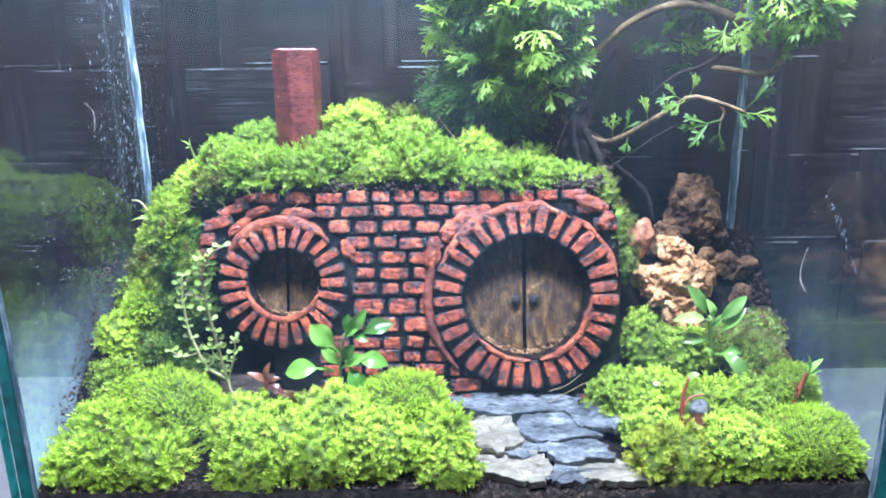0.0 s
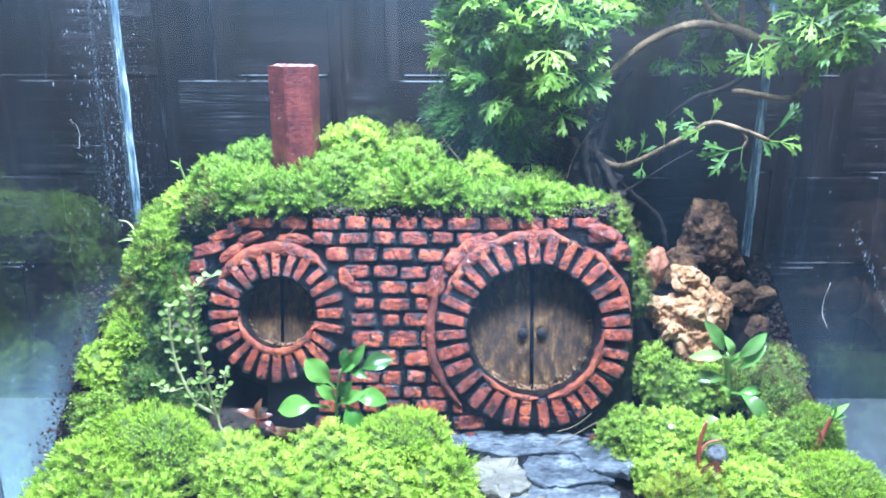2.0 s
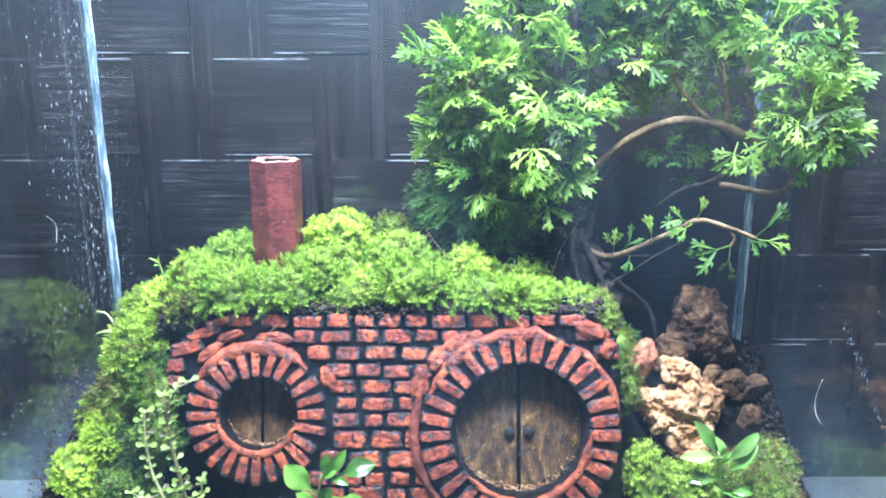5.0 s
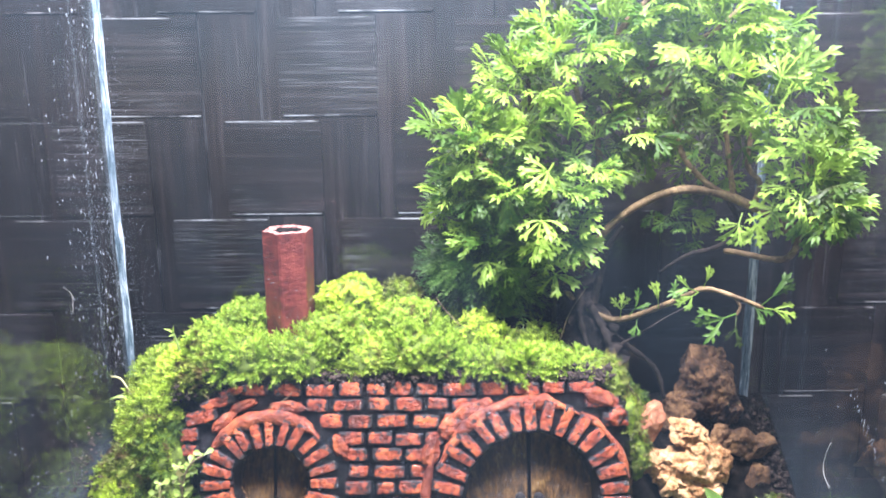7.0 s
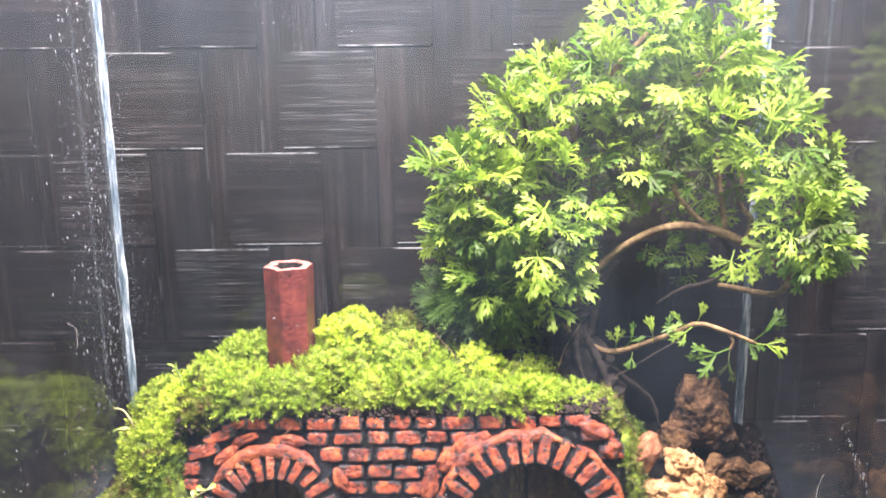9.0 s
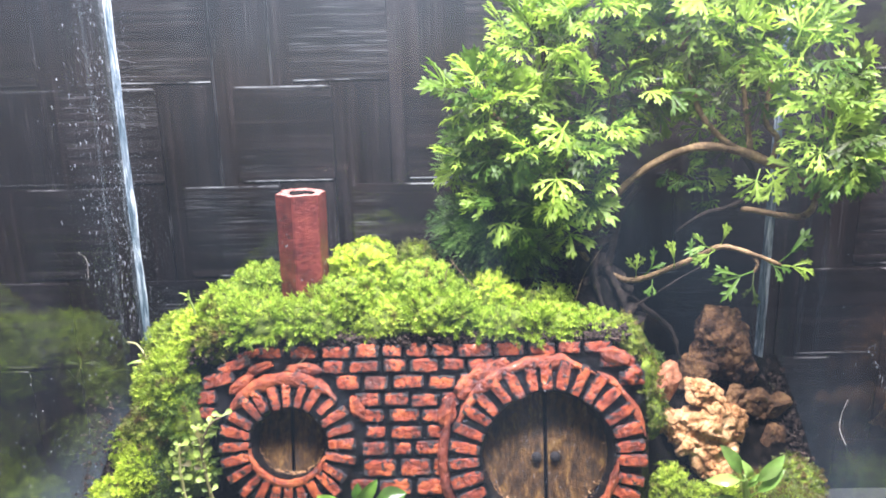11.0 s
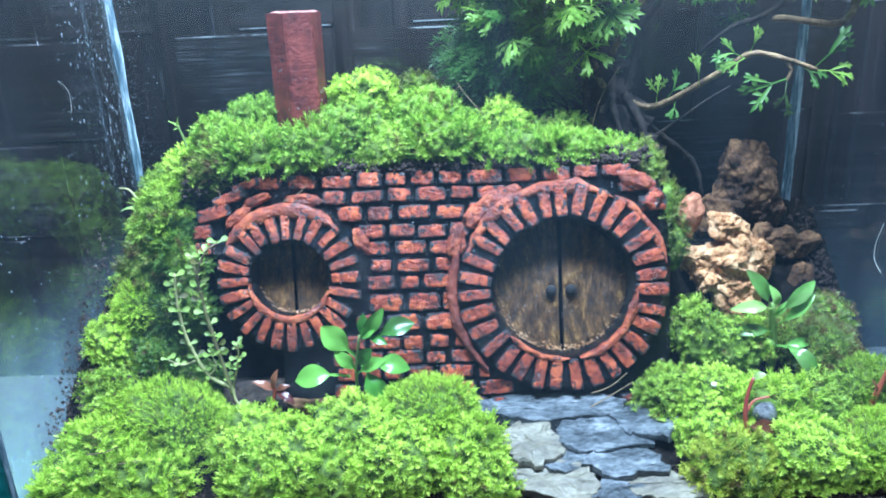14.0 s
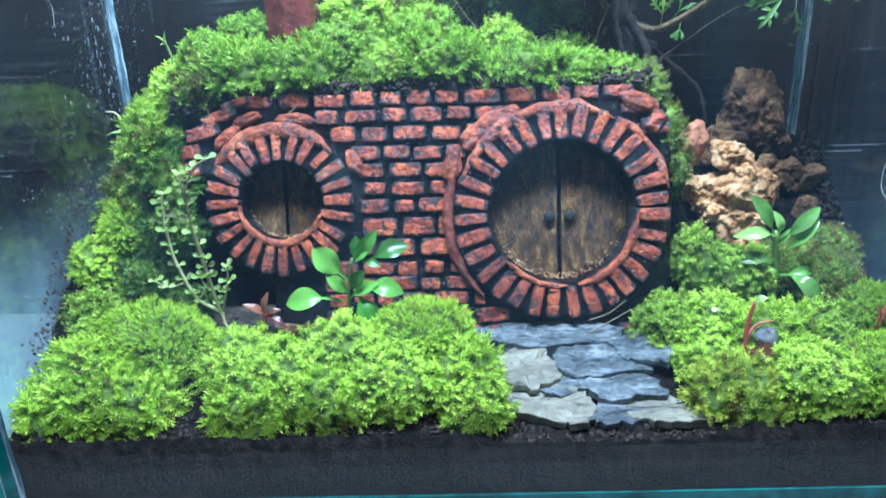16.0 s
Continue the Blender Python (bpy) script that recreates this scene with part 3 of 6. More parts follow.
def smear(x, v, rx, rv, turn, high, seed, mat=None, label="smeared red clay"):
    """A thumbed-on pad of clay filling a gap beside a ring."""
    bm = bmesh.new()
    bmesh.ops.create_icosphere(bm, subdivisions=4, radius=1.0)
    for q in bm.verts:
        d = q.co.normalized()
        s = 1 + 0.30 * noise.noise(d * 1.6 + Vector((seed, 0, 0))) + 0.08 * noise.noise(d * 5 + Vector((seed, 3, 0)))
        q.co = Vector((d.x * rx * s, math.copysign(abs(d.y) ** 0.6, d.y) * high * s, d.z * rv * s))
    for f in bm.faces:
        f.smooth = True
    me = bpy.data.meshes.new("clay_smear")
    bm.to_mesh(me)
    bm.free()
    me.materials.append(mat or M_RIM)
    part("clay_smear", me, house, label, pose(x, -0.0012, v, 0, turn, 0))


ring_of_bricks(DOOR, DOOR_IN + 0.0008, DOOR_OUT, 31, 3)
ring_of_bricks(WIN, WIN_IN + 0.0006, WIN_OUT - 0.0006, 24, 4)
lip("door_rim", DOOR, DOOR_OUT - 0.0012, -72, 30, 0.0026, 0.0034, -0.0016, 1, "smeared red clay rim")
lip("door_rim", DOOR, DOOR_OUT - 0.0002, 30, 78, 0.0018, 0.0034, -0.0012, 8, "smeared red clay rim")
lip("door_rim", DOOR, DOOR_IN + 0.0012, 92, 168, 0.0017, 0.0019, -0.0042, 2, "thin red clay inner rim")
lip("door_rim", DOOR, DOOR_IN + 0.0008, 176, 232, 0.0012, 0.0016, -0.0042, 6, "thin red clay inner rim")
lip("window_rim", WIN, WIN_OUT - 0.0016, -62, 48, 0.0030, 0.0036, -0.0016, 3, "smeared red clay rim")
lip("window_rim", WIN, WIN_IN + 0.0008, 100, 268, 0.0015, 0.0016, -0.0038, 4, "thin red clay inner rim")
lip("door_rim", DOOR, DOOR_OUT + 0.0026, -136, -64, 0.0022, 0.0034, -0.0004, 5, "dark red smooth clay band", M_BAND)
smear(0.0105, 0.0950, 0.0110, 0.0042, -30, 0.0022, 1)
smear(-0.0058, 0.0790, 0.0034, 0.0075, 10, 0.0026, 2)
smear(0.0015, 0.0890, 0.0055, 0.0038, -42, 0.0026, 3)
smear(-0.0440, 0.0815, 0.0028, 0.0050, -25, 0.0020, 4)
smear(0.0660, 0.1015, 0.0070, 0.0036, 22, 0.0022, 5, label="rough brown clay lump at the wall corner")
smear(0.0725, 0.0935, 0.0036, 0.0050, 42, 0.0022, 6, M_BRICK, "rough clay lump at the wall corner")
smear(-0.0660, 0.0985, 0.0070, 0.0024, 3, 0.0018, 7)
smear(-0.0930, 0.0925, 0.0065, 0.0026, -38, 0.0018, 8)
smear(-0.0850, 0.0992, 0.0060, 0.0022, -20, 0.0016, 9)
# outsized bricks fanning out over the window
for fx, fv, fw, fh, ft in ((-0.1025, 0.0945, 0.0140, 0.0056, -14), (-0.1076, 0.0872, 0.0080, 0.0058, -6), (-0.0955, 0.1006, 0.0150, 0.0044, -18), (-0.0890, 0.1052, 0.0120, 0.0034, -16), (-0.1075, 0.0805, 0.0070, 0.0050, 4)):
    part("brick", BRICKS[int(fw * 1e4) % 10], house, at=pose(fx, -0.0004, fv, 0, ft, 0) @ Matrix.Diagonal((fw, 0.0024, fh, 1)))


def round_boards(name, centre, r, y, gap, label):
    """Two half-round boarded leaves with a dark slit between."""
    obs = []
    for s in (-1, 1):
        verts, faces, n, rings = [], [], 26, 7
        for k in range(rings + 1):
            for i in range(n + 1):
                a = math.pi * i / n
                q = r * k / rings
                x, z = s * (gap + q * math.sin(a)), q * math.cos(a)
                grain = 0.0004 * noise.noise(Vector(((centre[0] + x) * 700, z * 120, s)))
                verts.append((centre[0] + x, y + grain, centre[1] + z))
        for k in range(rings):
            for i in range(n):
                a = k * (n + 1) + i
                faces.append((a, a + 1, a + n + 2, a + n + 1) if s > 0 else (a, a + n + 1, a + n + 2, a + 1))
        first = len(verts)
        rim = [rings * (n + 1) + i for i in range(n + 1)]
        verts += [(verts[i][0], y + 0.004, verts[i][2]) for i in rim]
        for i in range(n):
            faces.append((rim[i], rim[i + 1], first + i + 1, first + i))
        obs.append(part(name, mesh_of(name, verts, faces, M_WOOD, True), house, label))
    return obs


leaves = round_boards("door_leaf", DOOR, DOOR_IN + 0.0002, 0.0058, 0.0009, "wet brown boarded half-round door leaf")
round_boards("shutter", WIN, WIN_IN + 0.0002, 0.0058, 0.0008, "brown half-round window shutter")


def knob_mesh():
    bm = bmesh.new()
    bmesh.ops.create_uvsphere(bm, u_segments=12, v_segments=8, radius=0.0023)
    for v in bm.verts:
        v.co.y *= 0.7
    me = bpy.data.meshes.new("knob")
    bm.to_mesh(me)
    bm.free()
    me.materials.append(M_BLACK)
    return me


KNOB = knob_mesh()
for leaf, s in zip(leaves, (-1, 1)):
    part("knob", KNOB, leaf, "black round knob", pose(DOOR[0] + s * 0.0040, 0.0048, DOOR[1] - 0.0020))


def chimney():
    """Six-sided clay flue, hollow at the top, dented."""
    n, rows, r, tall = 6, 44, 0.0112, 0.062
    verts, faces = [], []
    ring = []
    for k in range(n):
        a, b = math.radians(60 * k + 8), math.radians(60 * (k + 1) + 8)
        for s in (0.05, 0.2, 0.35, 0.5, 0.65, 0.8, 0.95):
            ring.append((r * (math.cos(a) * (1 - s) + math.cos(b) * s), r * (math.sin(a) * (1 - s) + math.sin(b) * s)))
    m = len(ring)
    for j in range(rows + 1):
        z = tall * j / rows
        for x, y in ring:
            s = 1 + 0.018 * noise.noise(Vector((x * 180, y * 180, z * 40))) + 0.004 * noise.noise(Vector((x * 500, y * 500, z * 160)))
            verts.append((x * s, y * s, z + (0.0006 * noise.noise(Vector((x * 300, y * 300, 7))) if j == rows else 0)))
    for j in range(rows):
        for i in range(m):
            k = (i + 1) % m
            faces.append((j * m + i, j * m + k, (j + 1) * m + k, (j + 1) * m + i))
    body = mesh_of("flue", verts, faces, M_CHIMNEY, False)
    verts, faces = [], []
    for q, z in ((0.985, tall), (0.80, tall + 0.0005), (0.62, tall - 0.0002), (0.5, tall - 0.004)):
        for x, y in ring:
            w = 1 + 0.12 * noise.noise(Vector((x * 400, y * 400, q * 9))) * (q < 0.9)
            verts.append((x * q * w, y * q * w, z + 0.0007 * noise.noise(Vector((x * 500, y * 500, q)))))
    for j in range(3):
        for i in range(m):
            k = (i + 1) % m
            faces.append((j * m + i, j * m + k, (j + 1) * m + k, (j + 1) * m + i))
    faces.append(tuple(3 * m + i for i in range(m)))
    top = mesh_of("flue_top", verts, faces, [M_PLASTER, M_SOIL], True)
    for p in top.polygons[2 * m:]:
        p.material_index = 1
    return body, top


flue = thing("chimney", "dull red six-sided clay chimney stuck in the mossy roof", "chimney", pose(-0.0688, 0.3410, 0.1360, 1.5, 0.4, 14))
for nm, me in zip(("flue", "flue_top"), chimney()):
    part(nm, me, flue, "pale broken clay rim with a dark hollow" if nm == "flue_top" else "")


# ---- slates, rocks ----
def slate(x, y, z, half, deep, turn, tilt, seed, pale=False, thick=0.0032):
    rng = np.random.RandomState(seed)
    corners = 6 + seed % 3
    turns = np.sort((np.arange(corners) + 0.55 * (rng.rand(corners) - 0.5)) * 2 * math.pi / corners + rng.rand())
    pts = []
    for a in turns:
        c, s = math.cos(a), math.sin(a)
        q = (abs(c) ** 4 + abs(s) ** 4) ** (-1 / 4) * (0.85 + 0.25 * rng.rand())
        pts.append(np.array((half * 1.10 * c * q, deep * 1.12 * s * q)))
    prof = []
    for k in range(corners):
        for u in (0.0, 0.12, 0.27, 0.42, 0.57, 0.72, 0.88):
            prof.append(pts[k] * (1 - u) + pts[(k + 1) % corners] * u + 0.0007 * rng.randn(2) * (u > 0))
    n, verts, faces = len(prof), [], []
    rows = [(0.0, 0.0), (0.25, 0.0), (0.45, 0.0), (0.63, 0.0), (0.80, 0.0), (0.90, 0.0), (0.975, 0.0), (1.0, -0.0003), (1.004, -thick * 0.45), (1.012, -thick * 0.6), (1.02, -thick)]
    chip = [0.05 * noise.noise(Vector((k * 0.9, seed, 0))) for k in range(n)]
    for q, zz in rows:
        for k, (px, py) in enumerate(prof):
            flake = (0.0011 * noise.noise(Vector((px * q * 110 + seed, py * q * 220, 1))) - 0.0009 * smooth(0.05, 0.12, noise.noise(Vector((px * q * 70 + seed, py * q * 150, 5))))) if zz > -0.001 else 0
            grow = q + (chip[k] * 0.4 if q > 1.008 else 0)
            verts.append((px * grow, py * grow, zz + flake + 0.0002 * noise.noise(Vector((px * 300, py * 600, q)))))
    for j in range(len(rows) - 1):
        for i in range(n):
            k = (i + 1) % n
            faces.append((j * n + i, (j + 1) * n + i, (j + 1) * n + k, j * n + k))
    faces.append(tuple((len(rows) - 1) * n + i for i in range(n))[::-1])
    me = mesh_of("slate", verts, faces, M_SLATE_PALE if pale else M_SLATE)
    bm = bmesh.new()
    bm.from_mesh(me)
    bmesh.ops.remove_doubles(bm, verts=bm.verts, dist=0.00002)
    bmesh.ops.recalc_face_normals(bm, faces=bm.faces)
    bm.to_mesh(me)
    bm.free()
    lab = "pale beige grey flat slate piece in the path" if pale else "blue grey flat slate piece in the path"
    thing("slate", lab, "slate", pose(x, y, z, tilt, 0, turn), "stepping slates before the door", data=me)


slate(0.0310, 0.2910, 0.0440, 0.0290, 0.0080, -1, 10, 1, thick=0.0060)
slate(0.0195, 0.2725, 0.0395, 0.0108, 0.0098, 4, 12, 2, True)
slate(0.0460, 0.2750, 0.0400, 0.0195, 0.0082, 7, 13, 3)
slate(0.0660, 0.2800, 0.0430, 0.0115, 0.0085, -38, 12, 4)
slate(0.0310, 0.2655, 0.0355, 0.0082, 0.0048, 3, 12, 5)
slate(0.0530, 0.2620, 0.0365, 0.0145, 0.0062, -9, 13, 6)
slate(0.0270, 0.2585, 0.0335, 0.0165, 0.0095, -16, 14, 7, True)
slate(0.0500, 0.2535, 0.0316, 0.0105, 0.0048, 8, 14, 8)
slate(0.0670, 0.2545, 0.0322, 0.0145, 0.0062, -2, 12, 9, True)


def rock(label, x, y, z, rx, ry, rz, seed, mat, pits=1.0, lumps=((0, 0, 0, 1, 1, 1),), fine=5, group="rocks beside the house"):
    """A broken stone: one or more lumps, split by flat breaks, pitted and cracked; lumps are in units of the radii."""
    full = bmesh.new()
    for n, (dx, dy, dz, sx, sy, sz) in enumerate(lumps):
        bm = bmesh.new()
        bmesh.ops.create_icosphere(bm, subdivisions=fine, radius=1.0)
        cut = random.Random(int(seed * 10) + n)
        planes = [(Vector((cut.gauss(0, 1), cut.gauss(0, 1), cut.gauss(0, 1))).normalized(), cut.uniform(0.46, 0.82)) for _ in range(16)]
        for v in bm.verts:
            p = v.co.copy()
            for nrm, far in planes:
                over = p.dot(nrm) - far
                if over > 0:
                    p -= nrm * over * 0.97
            way = v.co.normalized()
            q = Vector(((p.x * sx + dx) * rx, (p.y * sy + dy) * ry, (p.z * sz + dz) * rz))
            w = q * 1000 / 9.0 + Vector((seed, seed * 0.7, 0))
            h = 0.6 * noise.noise(w) + 0.40 * noise.noise(w * 2.3) + 0.30 * noise.noise(w * 5.1) + 0.18 * noise.noise(w * 10.0)
            near = noise.voronoi(w * 0.9)[0]
            h -= 0.45 * smooth(0.16, 0.0, near[1] - near[0])
            near = noise.voronoi(w * 2.8)[0]
            h -= 0.55 * smooth(0.34, 0.12, near[0]) * (noise.noise(w * 1.1 + Vector((9, 0, 0))) > -0.15)
            v.co = q + way * h * 0.0018 * pits
        at = {v: full.verts.new(v.co) for v in bm.verts}
        for f in bm.faces:
            full.faces.new([at[v] for v in f.verts]).smooth = True
        bm.free()
    me = bpy.data.meshes.new("rock")
    full.to_mesh(me)
    full.free()
    me.materials.append(mat)
    thing("rock", label, "rock", pose(x, y, z), group, data=me)


CRAG = ((0.0, 0, -0.10, 0.80, 0.80, 0.70), (-0.14, -0.05, 0.52, 0.36, 0.60, 0.50), (0.10, 0.05, 0.20, 0.52, 0.70, 0.56), (0.52, 0.1, -0.18, 0.48, 0.70, 0.56), (-0.62, -0.1, -0.05, 0.36, 0.55, 0.44), (-0.45, -0.3, -0.40, 0.34, 0.60, 0.40), (0.1, -0.25, -0.60, 0.62, 0.70, 0.56), (0.15, -0.45, -1.05, 0.50, 0.70, 0.50))
PEAK = ((0.0, 0, -0.15, 1.00, 1.0, 0.95), (-0.40, 0, -0.50, 0.85, 0.9, 0.62), (0.42, 0, -0.45, 0.85, 0.9, 0.66), (0.02, -0.1, 0.35, 0.80, 0.85, 0.85), (-0.12, 0, 0.55, 0.50, 0.7, 0.60), (0.22, 0, 0.50, 0.50, 0.7, 0.60))
SLOPE = ((0, 0, 0, 0.8, 0.9, 0.8), (0.5, 0, -0.3, 0.6, 0.8, 0.6), (-0.5, 0, 0.1, 0.5, 0.7, 0.6))
rock("craggy pitted tan yellow rock on the slope", 0.1150, 0.337, 0.0890, 0.0255, 0.015, 0.0230, 3.0, M_TAN, 1.9, CRAG)
rock("smooth reddish brown rock against the house", 0.0950, 0.338, 0.106, 0.0095, 0.008, 0.0115, 5.0, M_REDROCK, 0.45)
rock("small tan rock beside the house", 0.0945, 0.333, 0.0890, 0.0070, 0.006, 0.0080, 7.0, M_TAN, 0.9)
rock("dull brown flat rock on the slope", 0.1430, 0.352, 0.0900, 0.0180, 0.010, 0.0125, 9.0, M_BROWN, 0.9, SLOPE)
rock("dull brown small rock on the slope", 0.1510, 0.347, 0.0720, 0.0105, 0.008, 0.0120, 11.0, M_BROWN, 0.9)
rock("dark brown pitted peaked rock by the back pane", 0.1290, 0.366, 0.1110, 0.0230, 0.012, 0.0215, 13.0, M_PEAK, 1.6, PEAK)
rock("low brown stone under the window", -0.066, 0.290, 0.047, 0.016, 0.006, 0.005, 17.0, M_BROWN, 0.6)
rock("low heap of dark brown soil under the window", -0.084, 0.3030, 0.044, 0.036, 0.010, 0.017, 19.0, M_HEAP, 0.5, group="")


# ---- moss ----
def tuft_template(seed, leaves, tall, reach, width, rise=1.0, low=0.25):
    """One moss shoot: slim pointed leaves round a slightly bent axis, closing to a star at the tip, as arrays of corners and quads."""
    rng = np.random.RandomState(seed)
    v, f = [], []
    bend = 0.16 * rng.randn(2)
    for k in range(leaves):
        u = (k + 0.5) / leaves
        a = k * 2.39996 + rng.rand() * 0.6
        h = tall * (low + (1 - low) * u)
        out = np.array([math.cos(a), math.sin(a), 0.0])
        side = np.array([-math.sin(a), math.cos(a), 0.0])
        length = reach * (1.10 - 0.45 * u) * (0.7 + 0.6 * rng.rand())
        up = length * (0.15 + rise * u) * (0.7 + 0.6 * rng.rand())
        base = np.array([bend[0] * h * u, bend[1] * h * u, h * 0.8])
        tip = base + out * length + np.array([0, 0, up])
        mid = base * 0.5 + tip * 0.5 + np.array([0, 0, 0.20 * length])
        i = len(v)
        v += [base, mid + side * width, tip, mid - side * width]
        f.append((i, i + 1, i + 2, i + 3))
    return np.array(v), np.array(f)


STAR = [tuft_template(s, 22, 0.0062, 0.0021, 0.00026, 0.8) for s in range(7)]
PLUME = [tuft_template(10 + s, 34, 0.0105, 0.0021, 0.00026, 1.5, 0.15) for s in range(7)]
VELVET = [tuft_template(20 + s, 10, 0.0036, 0.0011, 0.00018, 2.6) for s in range(5)]
MOSS_KINDS = {"fine": (STAR, 0.00160, 0.0022, 0.0110, 0.20), "long": (PLUME, 0.00180, 0.0040, 0.0150, 0.24), "short": (VELVET, 0.00092, 0.0009, 0.0200, 0.10)}


def moss(label, x, y, z, rx, ry, rz, seed, kind="fine", mat=None, turn=0.0, density=1.0):
    """A cushion of moss: a dark base gathered into clumps, each clump a brush of shoots that lean out from its middle."""
    rng = np.random.RandomState(seed)
    shapes, gap, sink, clump, relief = MOSS_KINDS[kind]
    where = np.array([x, y, z])
    low, high = np.array([X0 + 0.0008, Y0 + 0.0008, 0.0]) - where, np.array([X1 - 0.0008, Y1 - 0.0008, 1.0]) - where
    root = thing("moss_cushion", label, "moss", pose(x, y, z, 0, 0, turn), "moss cushions")
    size = min(rx, ry, rz)

    def swell(d):
        """How far the surface stands out along d, the middle of the clump there, and how near its rim the point lies."""
        p = Vector((x + d[0] * rx, y + d[1] * ry, z + d[2] * rz))
        far, mid = noise.voronoi(p / clump)
        rim = min(1.0, max(0.0, 1.15 * far[0]))
        s = 1 + 0.14 * noise.noise(Vector(d) * 2.0 + Vector((seed, 0, 0))) + 0.10 * noise.noise(p * 240)
        return s + relief * min(1.0, 0.011 / size) * (0.45 - rim * rim), mid[0] * clump, rim

    bm = bmesh.new()
    bmesh.ops.create_icosphere(bm, subdivisions=4, radius=1.0)
    for v in bm.verts:
        d = v.co.normalized()
        s = swell(d)[0] * 0.88
        v.co = Vector(np.clip(np.array([d.x * rx, d.y * ry, d.z * rz]) * s, low, high))
    me = bpy.data.meshes.new("base")
    bm.to_mesh(me)
    bm.free()
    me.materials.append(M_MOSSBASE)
    part("base", me, root, "dark tangled moss base")
    area = 2 * math.pi * ((rx * ry) ** 1.6 / 3 + (rx * rz) ** 1.6 / 3 + (ry * rz) ** 1.6 / 3) ** (1 / 1.6)
    vs, fs, low_leaf, at = [], [], [], 0
    for _ in range(int(area * 1.35 / gap ** 2 * density)):
        d = rng.randn(3)
        d /= np.linalg.norm(d)
        if d[2] < -0.35 or (d[1] > 0.75 and d[2] < 0.2):
            continue
        s, mid, rim = swell(d)
        if rim > 0.93 and kind != "short" and rng.rand() < 0.6:
            continue
        p = np.array([d[0] * rx, d[1] * ry, d[2] * rz]) * s * (0.92 + 0.05 * rng.rand())
        nrm = np.array([d[0] / rx, d[1] / ry, d[2] / rz])
        nrm /= np.linalg.norm(nrm)
        spread = (p + where - np.array(mid)) / clump
        lean = {"fine": 0.75, "long": 1.15, "short": 0.25}[kind]
        whim = noise.noise(Vector(mid) * 400)
        nrm = nrm + lean * spread + np.array([0.15 * whim, -0.15, 0.30]) + (0.20 if kind != "short" else 0.12) * rng.randn(3)
        nrm /= np.linalg.norm(nrm)
        a = np.cross(nrm, rng.randn(3))
        a /= np.linalg.norm(a)
        rot = np.stack([a, np.cross(nrm, a), nrm], 1)
        tv, tf = shapes[rng.randint(len(shapes))]
        # The lowest 45% of a shoot's leaves take the second moss colour.
        low_leaf.append(np.arange(len(tf)) < len(tf) * 0.45)
        vs.append((tv * (0.70 + 0.40 * rng.rand() + 0.25 * whim - 0.20 * rim)) @ rot.T + p - nrm * sink)
        fs.append(tf + at)
        at += len(tv)
    v, f = np.clip(np.vstack(vs), low, high), np.vstack(fs)
    me = bpy.data.meshes.new("shoots")
    me.vertices.add(len(v))
    me.vertices.foreach_set("co", v.ravel())
    me.loops.add(f.size)
    me.loops.foreach_set("vertex_index", f.ravel())
    me.polygons.add(len(f))
    me.polygons.foreach_set("loop_start", np.arange(0, f.size, 4))
    me.polygons.foreach_set("loop_total", np.full(len(f), 4))
    me.update(calc_edges=True)
    me.materials.append(mat or M_MOSS)
    me.materials.append(M_MOSS_LOW)
    me.polygons.foreach_set("material_index", np.concatenate(low_leaf).astype(np.int32))
    part("shoots", me, root, kind="stuff")


BR, MID, DULL = M_MOSS, M_MOSS_MID, M_MOSS_DULL
L_ROOF, L_SIDE, L_FRONT, L_RIGHT = "bright green feathery moss on the house roof", "green moss on the slope beside the house", "bright yellow-green moss cushion by the front pane", "bright green moss beside the slate path"
L_REAR = "green moss behind the house by the side pane"
# roof
moss("yellow-green moss at the corner of the roof", -0.1140, 0.3290, 0.1340, 0.0130, 0.0120, 0.0120, 1, "fine", BR)
moss("olive mossy tuft at the corner of the roof", -0.1035, 0.3230, 0.1360, 0.0085, 0.0090, 0.0120, 20, "long", M_MOSS_OLIVE)
moss(L_ROOF, -0.1000, 0.3330, 0.1465, 0.0140, 0.0120, 0.0120, 2, "fine", M_MOSS_ROOF)
moss("long feathery green moss tuft on the roof edge", -0.0880, 0.3250, 0.1430, 0.0160, 0.0120, 0.0120, 3, "long", M_MOSS_ROOF)
moss("long feathery moss with brown stalks before the chimney", -0.0650, 0.3240, 0.1430, 0.0150, 0.0110, 0.0115, 4, "long", M_MOSS_ROOF)
moss(L_ROOF, -0.0880, 0.3450, 0.1540, 0.0150, 0.0120, 0.0105, 5, "fine", M_MOSS_ROOF)
moss("domed bright moss cushion beside the chimney", -0.0430, 0.3480, 0.1600, 0.0150, 0.0130, 0.0140, 6, "fine", BR)
moss(L_ROOF, -0.0480, 0.3350, 0.1510, 0.0150, 0.0120, 0.0110, 7, "fine", M_MOSS_ROOF)
moss(L_ROOF, -0.0310, 0.3260, 0.1420, 0.0130, 0.0100, 0.0090, 8, "fine", MID)
moss(L_ROOF, -0.0150, 0.3400, 0.1540, 0.0150, 0.0130, 0.0100, 9, "fine", M_MOSS_ROOF)
moss(L_ROOF, -0.0090, 0.3260, 0.1450, 0.0160, 0.0110, 0.0105, 10, "long", M_MOSS_ROOF)
moss(L_ROOF, 0.0150, 0.3370, 0.1500, 0.0110, 0.0100, 0.0095, 11, "fine", BR)
moss(L_ROOF, 0.0220, 0.3260, 0.1410, 0.0190, 0.0110, 0.0090, 12, "long", M_MOSS_ROOF)
